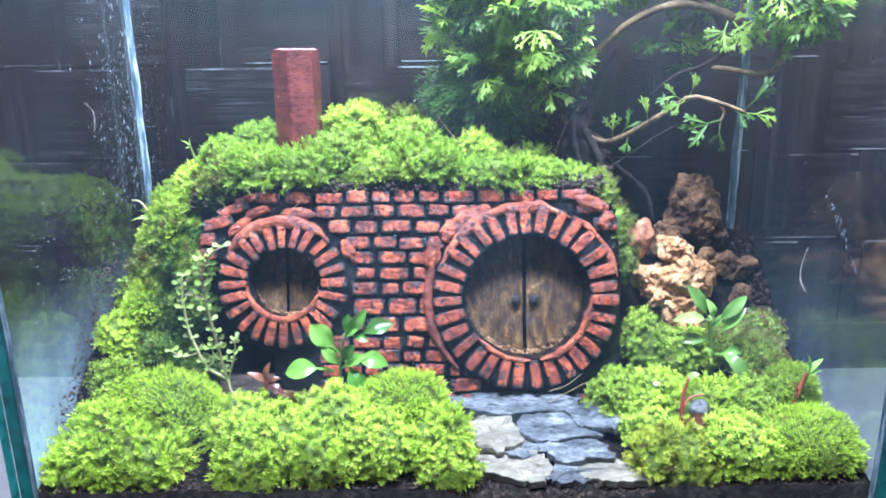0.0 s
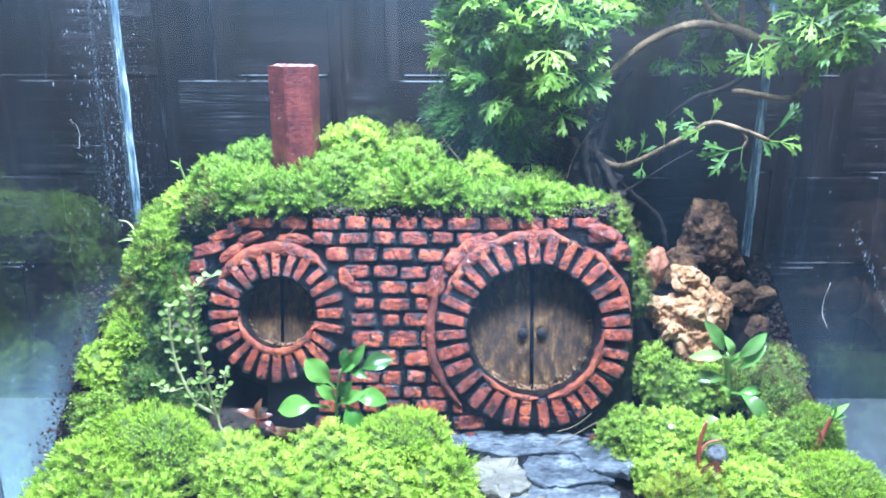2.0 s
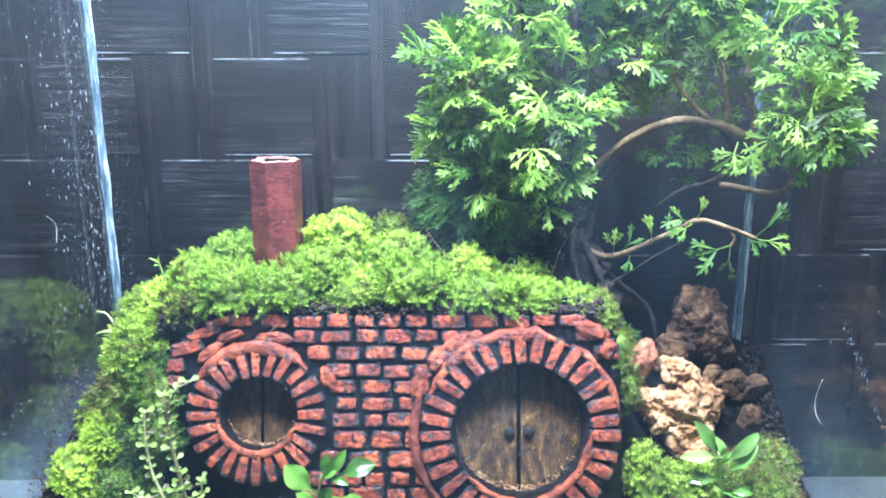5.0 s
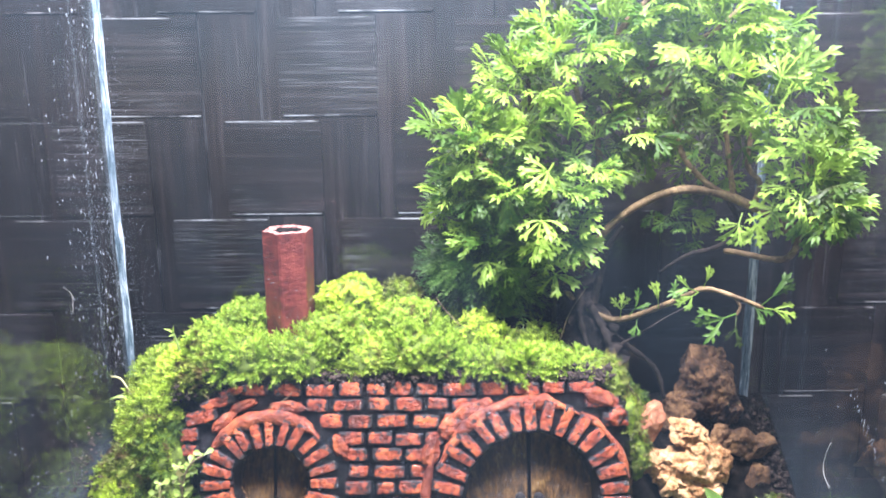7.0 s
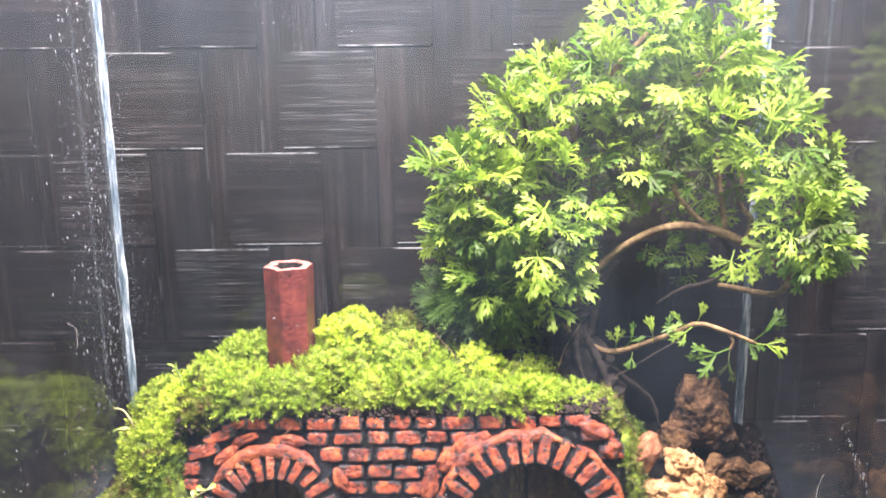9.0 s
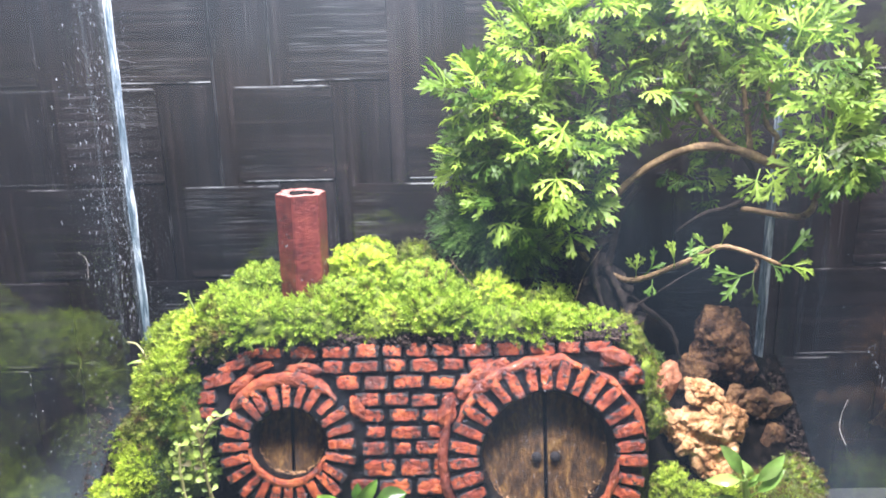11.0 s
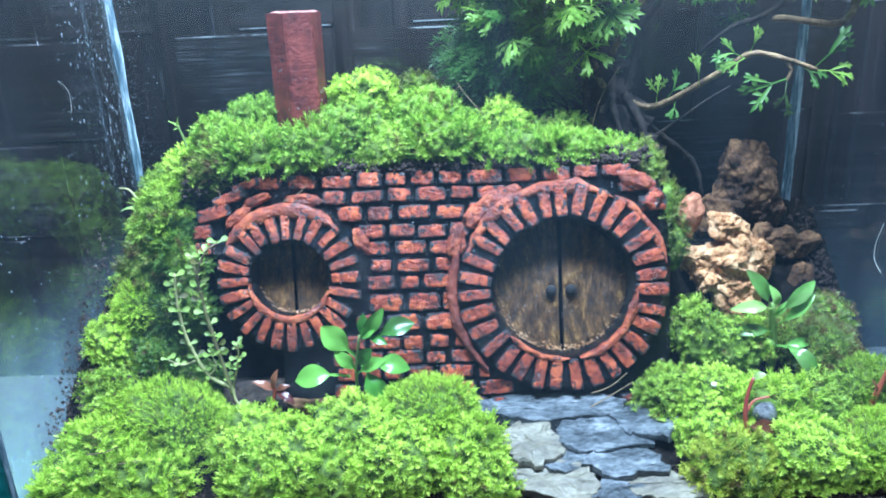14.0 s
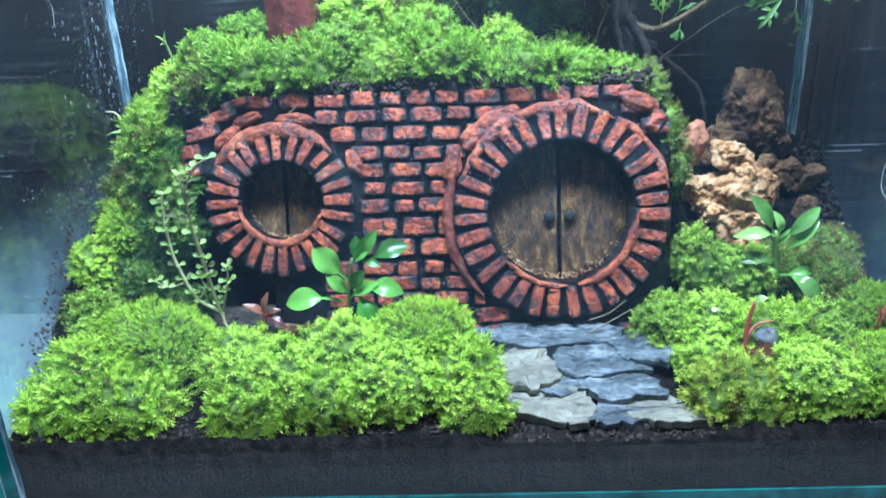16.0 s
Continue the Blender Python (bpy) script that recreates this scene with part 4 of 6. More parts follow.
moss(L_ROOF, 0.0440, 0.3270, 0.1390, 0.0140, 0.0100, 0.0080, 13, "fine", M_MOSS_ROOF)
moss(L_ROOF, 0.0380, 0.3430, 0.1430, 0.0170, 0.0120, 0.0095, 14, "fine", MID)
moss(L_ROOF, 0.0600, 0.3300, 0.1350, 0.0120, 0.0100, 0.0085, 15, "fine", M_MOSS_ROOF)
moss("dull olive moss hanging over the wall end", 0.0720, 0.3270, 0.1310, 0.0085, 0.0090, 0.0120, 16, "fine", M_MOSS_OLIVE, 0.0, 0.7)
moss("dull olive moss hanging over the wall end", 0.0800, 0.3215, 0.1150, 0.0060, 0.0070, 0.0120, 66, "fine", M_MOSS_OLIVE, 0.0, 0.7)
moss("dull olive moss hanging over the wall end", 0.0835, 0.3165, 0.1000, 0.0045, 0.0060, 0.0110, 67, "fine", M_MOSS_OLIVE, 0.0, 0.7)
moss("dark spiky moss tuft on the roof", -0.0190, 0.3560, 0.1620, 0.0085, 0.0080, 0.0080, 17, "fine", M_MOSS_OLIVE)
moss("dull moss on the back of the mound", 0.0200, 0.3620, 0.1420, 0.0300, 0.0160, 0.0120, 18, "fine", MID)
moss("dull moss on the back of the mound", -0.0750, 0.3640, 0.1400, 0.0360, 0.0160, 0.0120, 19, "fine", MID)
# slope beside the window
moss(L_REAR, -0.1360, 0.3680, 0.1160, 0.0200, 0.0125, 0.0190, 71, "fine", MID)
moss(L_REAR, -0.1500, 0.3620, 0.0980, 0.0100, 0.0120, 0.0170, 72, "fine", MID)
moss(L_REAR, -0.1160, 0.3520, 0.1250, 0.0170, 0.0150, 0.0140, 73, "fine", MID)
moss(L_REAR, -0.1520, 0.3350, 0.0800, 0.0080, 0.0120, 0.0130, 74, "fine", MID)
moss("drooping green feathery moss at the house corner", -0.1250, 0.3210, 0.1190, 0.0120, 0.0130, 0.0145, 21, "long", MID)
# Darkened cushions by the wall carry the recess shade in their colour.
moss("drooping green feathery moss at the house corner", -0.1180, 0.3130, 0.1030, 0.0110, 0.0110, 0.0150, 22, "long", M_MOSS_SHADED)
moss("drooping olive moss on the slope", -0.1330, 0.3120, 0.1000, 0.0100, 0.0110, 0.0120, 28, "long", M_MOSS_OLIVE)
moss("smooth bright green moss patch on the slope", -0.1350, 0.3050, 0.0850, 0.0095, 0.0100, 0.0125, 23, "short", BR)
moss("green moss hanging under the house corner, darkened for its shade", -0.1180, 0.3050, 0.0830, 0.0110, 0.0100, 0.0150, 29, "long", M_MOSS_SHADED)
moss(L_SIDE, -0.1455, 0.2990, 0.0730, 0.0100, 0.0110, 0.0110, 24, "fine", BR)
moss(L_SIDE, -0.1280, 0.2990, 0.0680, 0.0130, 0.0110, 0.0120, 25, "fine", M_MOSS_SHADED)
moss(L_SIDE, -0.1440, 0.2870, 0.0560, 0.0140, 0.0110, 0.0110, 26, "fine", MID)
moss(L_SIDE, -0.1160, 0.2940, 0.0550, 0.0120, 0.0100, 0.0100, 27, "fine", M_MOSS_SHADED)
# front, window side
moss("round velvety moss cushion on the slope", -0.1200, 0.2770, 0.0480, 0.0240, 0.0150, 0.0180, 31, "short", BR)
moss(L_FRONT, -0.1400, 0.2640, 0.0395, 0.0210, 0.0150, 0.0165, 32, "long", BR)
moss(L_FRONT, -0.1470, 0.2560, 0.0320, 0.0160, 0.0120, 0.0150, 33, "long", BR)
moss(L_FRONT, -0.1250, 0.2570, 0.0345, 0.0190, 0.0130, 0.0160, 34, "long", BR)
moss(L_FRONT, -0.0850, 0.2690, 0.0430, 0.0150, 0.0140, 0.0140, 35, "fine", BR)
moss(L_FRONT, -0.0780, 0.2550, 0.0320, 0.0160, 0.0120, 0.0150, 36, "long", BR)
moss(L_FRONT, -0.0680, 0.2640, 0.0420, 0.0160, 0.0140, 0.0140, 37, "fine", BR)
moss(L_FRONT, -0.0480, 0.2690, 0.0455, 0.0190, 0.0140, 0.0150, 38, "fine", BR)
moss(L_FRONT, -0.0530, 0.2550, 0.0360, 0.0190, 0.0120, 0.0140, 39, "long", BR)
moss(L_FRONT, -0.0290, 0.2580, 0.0390, 0.0180, 0.0130, 0.0150, 40, "fine", BR)
moss("round velvety moss cushion beside the path", -0.0180, 0.2740, 0.0490, 0.0180, 0.0140, 0.0165, 41, "short", BR)
moss(L_FRONT, -0.0050, 0.2640, 0.0410, 0.0140, 0.0130, 0.0140, 42, "long", BR)
moss(L_FRONT, -0.0010, 0.2540, 0.0340, 0.0130, 0.0110, 0.0125, 43, "fine", BR)
# door side
moss(L_RIGHT, 0.0780, 0.2900, 0.0465, 0.0150, 0.0120, 0.0120, 51, "fine", MID)
moss(L_RIGHT, 0.0920, 0.2850, 0.0460, 0.0180, 0.0140, 0.0130, 52, "fine", BR)
moss(L_RIGHT, 0.1110, 0.2810, 0.0440, 0.0190, 0.0140, 0.0120, 53, "long", BR)
moss(L_RIGHT, 0.1310, 0.2850, 0.0440, 0.0170, 0.0130, 0.0110, 54, "fine", MID)
moss(L_RIGHT, 0.0870, 0.2720, 0.0400, 0.0130, 0.0120, 0.0100, 55, "fine", BR)
moss("yellow-green moss cushion by the front pane, brown beneath", 0.0950, 0.2560, 0.0350, 0.0190, 0.0120, 0.0125, 56, "long", M_MOSS_YELLOW)
moss("yellow-green moss cushion by the front pane", 0.1190, 0.2570, 0.0370, 0.0200, 0.0140, 0.0140, 57, "fine", BR)
moss("round velvety moss cushion by the front pane", 0.1460, 0.2580, 0.0390, 0.0195, 0.0150, 0.0160, 58, "short", BR)
moss("small round moss cushion by the side pane", 0.1500, 0.2840, 0.0500, 0.0110, 0.0100, 0.0125, 59, "short", MID)
moss("green moss in the corner beside the door", 0.0930, 0.3100, 0.0630, 0.0115, 0.0100, 0.0150, 60, "fine", MID, 0.0, 0.8)
moss("green moss in the corner beside the door", 0.1070, 0.3060, 0.0585, 0.0135, 0.0100, 0.0125, 61, "fine", MID, 0.0, 0.8)
# Two cushions with the shade of the trunk hollow set into their green.
moss("moss under the tree foot, darkened for the shaded hollow", 0.0730, 0.3500, 0.1220, 0.0130, 0.0120, 0.0120, 81, "fine", M_MOSS_SHADED)
moss("moss under the tree foot, darkened for the shaded hollow", 0.0870, 0.3540, 0.1040, 0.0120, 0.0110, 0.0140, 82, "fine", M_MOSS_SHADED)
moss("sparse greyish moss on the slope", 0.1370, 0.3180, 0.0560, 0.0200, 0.0160, 0.0130, 62, "short", DULL)
moss("sparse greyish moss on the slope", 0.1440, 0.3060, 0.0545, 0.0130, 0.0140, 0.0130, 63, "short", DULL)
moss("sparse greyish moss on the slope", 0.1540, 0.3260, 0.0610, 0.0095, 0.0150, 0.0110, 64, "fine", DULL, 0.0, 0.6)


# ---- small plants ----
def plant(label, name="plantlet"):
    return thing(name, label, "plant")


p = plant("small rosette plant with glossy green spoon-shaped leaves")
B = (-0.0475, 0.2905, 0.052)
part("stem", tube("stem", [B, (-0.0470, 0.2895, 0.064), (-0.0445, 0.2890, 0.078)], 0.0007, 0.0006, M_STEM, 10), p)
SPOONS = [
    ((-0.0495, 0.0600), (-0.0705, 0.285, 0.0612), 0.0108, 0.26, 0.36, 0.2), ((-0.0468, 0.0690), (-0.0588, 0.288, 0.0826), 0.0108, 0.10, 0.22, -0.3),
    ((-0.0450, 0.0760), (-0.0345, 0.288, 0.0893), 0.0066, 0.10, 0.06, 0.6), ((-0.0400, 0.0755), (-0.0230, 0.290, 0.0818), 0.0092, 0.16, 0.25, -0.2),
    ((-0.0425, 0.0650), (-0.0255, 0.286, 0.0642), 0.0092, 0.26, 0.24, 0.1), ((-0.0447, 0.0650), (-0.0385, 0.281, 0.0525), 0.0106, 0.16, 0.26, 0.5),
    ((-0.0445, 0.0760), (-0.0375, 0.287, 0.0818), 0.0056, 0.12, 0.08, -0.2), ((-0.0440, 0.0770), (-0.0425, 0.290, 0.0865), 0.0050, 0.05, 0.10, 0.2),
    ((-0.0420, 0.0770), (-0.0335, 0.285, 0.0755), 0.0040, 0.12, 0.10, 0.2),
    ((-0.0468, 0.0625), (-0.0545, 0.286, 0.0725), 0.0062, 0.14, 0.15, -0.1), ((-0.0462, 0.0650), (-0.0395, 0.284, 0.0745), 0.0068, 0.10, 0.15, 0.3), ((-0.0465, 0.0610), (-0.0345, 0.285, 0.0690), 0.0064, 0.16, 0.20, 0.0),
]
for (rx, rz), tip, w, sag, start, turn in SPOONS:
    part("leaf", blade("leaf", (rx, 0.2893, rz), tip, w * 0.86, M_PLANT, sag, 0.30, start, face=(turn, -0.75, 0.7), belly=1.2), p)

p = plant("upright plant with glossy light green oval leaves")
B = (0.1230, 0.3055, 0.050)
part("stem", tube("stem", [B, (0.1225, 0.305, 0.064), (0.1200, 0.304, 0.0785)], 0.0020, 0.0011, M_STEM, 12), p)
for a, tip, w, sag in (((0.1200, 0.304, 0.0760), (0.1075, 0.301, 0.0945), 0.0086, 0.06), ((0.1200, 0.303, 0.0770), (0.1160, 0.299, 0.0885), 0.0055, 0.15), ((0.1210, 0.303, 0.0740), (0.1350, 0.302, 0.0885), 0.0075, 0.16), ((0.1220, 0.303, 0.0690), (0.1345, 0.300, 0.0835), 0.0062, 0.12), ((0.1200, 0.303, 0.0765), (0.1030, 0.302, 0.0775), 0.0068, 0.20), ((0.1220, 0.304, 0.0660), (0.1035, 0.302, 0.0675), 0.0070, 0.16), ((0.1230, 0.304, 0.0600), (0.1345, 0.290, 0.0500), 0.0092, 0.30), ((0.1230, 0.304, 0.0590), (0.1370, 0.303, 0.0615), 0.0055, 0.22), ((0.1225, 0.305, 0.0560), (0.1180, 0.301, 0.0650), 0.0040, 0.1), ((0.1205, 0.304, 0.0720), (0.1250, 0.302, 0.0800), 0.0040, 0.1)):
    part("leaf", blade("leaf", a, tip, w * 0.74, M_LIGHTLEAF, sag * 1.6, 0.30, 0.24, face=(0, -0.9, 0.6), belly=1.1), p)


def sprig(parent, pts, r, seed, size=0.0038, every=0.0048):
    """A thin stem with whorls of tiny round leaves, which close up towards the tip."""
    rng = np.random.RandomState(seed)
    part("stem", tube("stem", pts, r, r * 0.55, M_PALESTEM, 30, 6, 0.15, seed), parent)
    line = spline(pts, 200)
    run = np.concatenate([[0], np.cumsum(np.linalg.norm(np.diff(line, axis=0), axis=1))])
    verts, faces = [], []
    s = 0.006 + 0.004 * rng.rand()
    while s < run[-1] + every * 0.5:
        q = line[min(int(np.searchsorted(run, s)), 199)]
        a = rng.rand() * 6.28
        count = rng.randint(3, 6)
        for k in range(count):
            ang = a + 6.283 * k / count + rng.uniform(-0.3, 0.3)
            out = np.array([math.cos(ang), 0.7 * math.sin(ang), 0.15 + 0.5 * rng.rand()])
            out /= np.linalg.norm(out)
            side = np.cross(out, [0.1, -0.7, 0.7])
            side /= np.linalg.norm(side)
            up = np.cross(side, out)
            ln = size * (0.55 + 0.7 * rng.rand())
            w = ln * 0.30
            b = len(verts)
            verts += [q + side * w * 0.12, q - side * w * 0.12, q + out * ln * 0.40 + side * w * 0.45, q + out * ln * 0.70 + side * w, q + out * ln * 0.92 + side * w * 0.7, q + out * ln - up * ln * 0.08, q + out * ln * 0.92 - side * w * 0.7, q + out * ln * 0.70 - side * w, q + out * ln * 0.40 - side * w * 0.45, q + out * ln * 0.68 - up * w * 0.35]
            faces += [(b, b + 2, b + 9, b + 8, b + 1)] + [(b + 2 + k2, b + 3 + k2, b + 9) for k2 in range(6)]
        s += every * (0.7 + 0.6 * rng.rand()) * (1.0 if s < run[-1] * 0.7 else 0.7)
    part("leaves", mesh_of("leaves", verts, faces, M_SPRIG, True), parent, "tiny pale green leaves", kind="stuff")


p = plant("straggling plant with pale stems and tiny round leaves", "creeping_plant")
sprig(p, [(-0.0965, 0.2880, 0.0540), (-0.0990, 0.2880, 0.0680), (-0.1010, 0.2880, 0.0795), (-0.1028, 0.2880, 0.0929), (-0.1040, 0.2885, 0.1047), (-0.1046, 0.2890, 0.1128)], 0.0010, 1)
sprig(p, [(-0.1028, 0.2880, 0.0935), (-0.1032, 0.2880, 0.1050), (-0.0995, 0.2885, 0.1140), (-0.0944, 0.2890, 0.1175)], 0.0007, 2)
sprig(p, [(-0.0970, 0.2880, 0.0575), (-0.1050, 0.2880, 0.0630), (-0.1088, 0.2880, 0.0711), (-0.1117, 0.2880, 0.0805), (-0.1130, 0.2885, 0.0925), (-0.1130, 0.2890, 0.1000), (-0.1124, 0.2890, 0.1060)], 0.0009, 3)
sprig(p, [(-0.0965, 0.2880, 0.0570), (-0.0940, 0.2875, 0.0650), (-0.0921, 0.2870, 0.0712), (-0.0918, 0.2870, 0.0770)], 0.0006, 4, 0.0034)
sprig(p, [(-0.1090, 0.2880, 0.0700), (-0.1150, 0.2870, 0.0688), (-0.1200, 0.2870, 0.0715)], 0.0006, 5, 0.0034)
sprig(p, [(-0.0965, 0.2880, 0.0575), (-0.0950, 0.2860, 0.0525), (-0.0895, 0.2840, 0.0475)], 0.0007, 6)
sprig(p, [(-0.1050, 0.2880, 0.0632), (-0.1015, 0.2870, 0.0675), (-0.1022, 0.2870, 0.0725)], 0.0005, 7, 0.0034)

p = plant("seedling with a red stem and bronze leaves", "seedling")
part("stem", tube("stem", [(-0.0815, 0.2855, 0.043), (-0.0800, 0.2850, 0.052), (-0.0790, 0.2850, 0.058)], 0.0010, 0.0007, M_REDSTEM, 10), p)
for tip, w in (((-0.0765, 0.2840, 0.0670), 0.0036), ((-0.0870, 0.2840, 0.0620), 0.0036), ((-0.0710, 0.2820, 0.0530), 0.0036), ((-0.0730, 0.2860, 0.0585), 0.0030)):
    part("leaf", blade("leaf", (-0.0790, 0.2850, 0.0570), tip, w, M_PINKLEAF, 0.12, 0.2, 0.1), p)

p = plant("seedling with a curved red stem and a green tip", "seedling")
part("stem", tube("stem", [(0.1000, 0.2660, 0.040), (0.0975, 0.2670, 0.050), (0.0985, 0.2690, 0.058), (0.1005, 0.2700, 0.0645)], 0.0010, 0.0006, M_REDSTEM, 14), p)
part("leaf", blade("leaf", (0.1005, 0.2700, 0.0635), (0.1040, 0.2680, 0.0665), 0.0036, M_STEM, 0.2, 0.2, 0.05), p)
part("leaf", blade("leaf", (0.0985, 0.2640, 0.0480), (0.1080, 0.2620, 0.0475), 0.0062, M_PINKLEAF, 0.10, 0.25, 0.05, face=(0, -0.9, 0.5)), p, "bronze brown leaf")
part("stem", tube("stem", [(0.0978, 0.2675, 0.051), (0.1010, 0.2690, 0.0555), (0.1065, 0.2690, 0.0570)], 0.0006, 0.0004, M_REDSTEM, 8), p)

p = plant("seedling with a thick red stem and pointed green leaves", "seedling")
part("stem", tube("stem", [(0.1450, 0.2750, 0.040), (0.1480, 0.2740, 0.053), (0.1510, 0.2735, 0.0640)], 0.0014, 0.0009, M_REDSTEM, 12), p)
for tip, w in (((0.1490, 0.2710, 0.0735), 0.003), ((0.1555, 0.2710, 0.0715), 0.003), ((0.1550, 0.2700, 0.0665), 0.0028), ((0.1465, 0.2705, 0.0700), 0.0025)):
    part("leaf", blade("leaf", (0.1510, 0.2735, 0.0635), tip, w, M_LIGHTLEAF, 0.08, 0.25, 0.05), p)
part("leaf", blade("leaf", (0.1475, 0.2740, 0.0510), (0.1445, 0.2720, 0.0610), 0.003, M_PINKLEAF, 0.1, 0.2, 0.1), p, "bronze brown leaf")

p = plant("tiny sprout with a brown stem leaning from the moss", "sprout")
part("stem", tube("stem", [(-0.1440, 0.345, 0.110), (-0.1475, 0.347, 0.119), (-0.1520, 0.349, 0.1255), (-0.1570, 0.350, 0.1265)], 0.0005, 0.0004, M_PALESTEM, 12), p)
part("leaf", blade("leaf", (-0.1475, 0.347, 0.117), (-0.1570, 0.346, 0.1165), 0.0018, M_STEM, 0.15, 0.2, 0.05), p)
part("leaf", blade("leaf", (-0.1480, 0.347, 0.119), (-0.1450, 0.344, 0.1265), 0.0020, M_PINKLEAF, 0.1, 0.2, 0.05), p)


p = plant("tiny pale sprout standing at the roof edge", "sprout")
part("stem", tube("stem", [(-0.1130, 0.325, 0.140), (-0.1140, 0.324, 0.150), (-0.1155, 0.323, 0.157)], 0.0006, 0.0004, M_STEM, 10), p)
for tip in ((-0.1185, 0.321, 0.1590), (-0.1140, 0.321, 0.1605), (-0.1165, 0.321, 0.1555)):
    part("leaf", blade("leaf", (-0.1150, 0.3235, 0.1555), tip, 0.0016, M_SPRIG, 0.1, 0.2, 0.05), p)


def pebble(name, label, x, y, z, r, mat):
    bm = bmesh.new()
    bmesh.ops.create_icosphere(bm, subdivisions=3, radius=r)
    for v in bm.verts:
        v.co *= 1 + 0.12 * noise.noise(v.co * (1.6 / r))
    for f in bm.faces:
        f.smooth = True
    me = bpy.data.meshes.new(name)
    bm.to_mesh(me)
    bm.free()
    me.materials.append(mat)
    thing(name, label, "pebble", pose(x, y, z), data=me)


pebble("pebble", "round dark grey pebble lying in the moss", 0.1050, 0.2680, 0.0510, 0.0042, M_STONE)
pebble("pebble", "tiny white bead lying on the moss", 0.0895, 0.2780, 0.0575, 0.0011, M_WHITE)


# ---- bonsai tree ----
tree = thing("bonsai_tree", "small bonsai tree with arching bare limbs and finely cut green leaves", "tree")
part("trunk", tube("trunk", [(0.083, 0.352, 0.085), (0.078, 0.354, 0.120), (0.068, 0.357, 0.150), (0.060, 0.358, 0.175), (0.056, 0.357, 0.200), (0.060, 0.354, 0.235), (0.070, 0.352, 0.275)], 0.0135, 0.0026, M_DARKBARK, 60, 14, 0.7, 1), tree, "dark wet gnarled trunk")
BOUGHS = [
    ([(0.063, 0.350, 0.176), (0.066, 0.345, 0.184), (0.071, 0.343, 0.194), (0.083, 0.338, 0.2065), (0.100, 0.334, 0.2145), (0.117, 0.330, 0.2135), (0.134, 0.328, 0.2065), (0.148, 0.326, 0.2000), (0.1580, 0.324, 0.2040)], 0.0015, 0.0020),
    ([(0.124, 0.3375, 0.1872), (0.128, 0.334, 0.1872), (0.1440, 0.331, 0.1845), (0.1500, 0.330, 0.1870), (0.1508, 0.328, 0.1940), (0.1490, 0.3265, 0.2005)], 0.0013, 0.0016),
    ([(0.056, 0.355, 0.176), (0.059, 0.352, 0.164), (0.072, 0.349, 0.1550), (0.083, 0.344, 0.1545), (0.101, 0.325, 0.1690), (0.1085, 0.317, 0.1755), (0.120, 0.312, 0.1730), (0.130, 0.310, 0.1690)], 0.0018, 0.0008),
    ([(0.066, 0.351, 0.205), (0.070, 0.348, 0.220), (0.0668, 0.346, 0.240), (0.061, 0.346, 0.249), (0.055, 0.345, 0.266)], 0.0017, 0.0010),
    ([(0.0668, 0.346, 0.238), (0.0715, 0.344, 0.246), (0.0765, 0.343, 0.254), (0.082, 0.342, 0.266)], 0.0013, 0.0009),
    ([(0.065, 0.353, 0.250), (0.085, 0.350, 0.265), (0.098, 0.346, 0.268), (0.0945, 0.340, 0.255)], 0.0018, 0.0023),
    ([(0.119, 0.330, 0.2130), (0.110, 0.331, 0.2190), (0.101, 0.332, 0.230), (0.097, 0.334, 0.246)], 0.0014, 0.0011),
    ([(0.123, 0.330, 0.2110), (0.121, 0.329, 0.2200), (0.119, 0.330, 0.232), (0.117, 0.331, 0.248)], 0.0013, 0.0010),
    ([(0.131, 0.328, 0.2080), (0.132, 0.327, 0.2180), (0.127, 0.328, 0.226), (0.128, 0.328, 0.242)], 0.0014, 0.0009),
    ([(0.146, 0.326, 0.202), (0.150, 0.324, 0.222), (0.149, 0.321, 0.238)], 0.0013, 0.0008),
    ([(0.060, 0.354, 0.200), (0.040, 0.352, 0.212), (0.022, 0.352, 0.225), (0.008, 0.353, 0.236)], 0.0024, 0.0010),
    ([(0.058, 0.355, 0.190), (0.045, 0.350, 0.198), (0.036, 0.347, 0.206)], 0.0018, 0.0009),
    ([(0.044, 0.351, 0.212), (0.041, 0.352, 0.240), (0.038, 0.353, 0.262)], 0.0017, 0.0011),
    ([(0.068, 0.352, 0.268), (0.080, 0.351, 0.285), (0.092, 0.350, 0.298)], 0.0020, 0.0010),
    ([(0.098, 0.348, 0.272), (0.115, 0.345, 0.280), (0.128, 0.343, 0.292)], 0.0018, 0.0010),
    ([(0.1195, 0.332, 0.2132), (0.1262, 0.334, 0.2042), (0.1279, 0.336, 0.1947), (0.1189, 0.338, 0.1882), (0.111, 0.341, 0.1855), (0.1046, 0.345, 0.1805), (0.1000, 0.350, 0.1745)], 0.0014, 0.0007),
    ([(0.0700, 0.351, 0.1600), (0.0729, 0.350, 0.1762), (0.0754, 0.350, 0.1864), (0.082, 0.349, 0.1963)], 0.0020, 0.0012),
    ([(0.1101, 0.340, 0.1613), (0.1006, 0.341, 0.1556), (0.0912, 0.343, 0.1484), (0.0817, 0.346, 0.1411)], 0.0003, 0.0006),
    ([(0.1380, 0.328, 0.2025), (0.1460, 0.326, 0.1990), (0.1550, 0.325, 0.2005), (0.1625, 0.324, 0.2052)], 0.0022, 0.0030),
    ([(0.1195, 0.3125, 0.1728), (0.1215, 0.3120, 0.1690), (0.1205, 0.3125, 0.1655)], 0.0007, 0.0006),
]
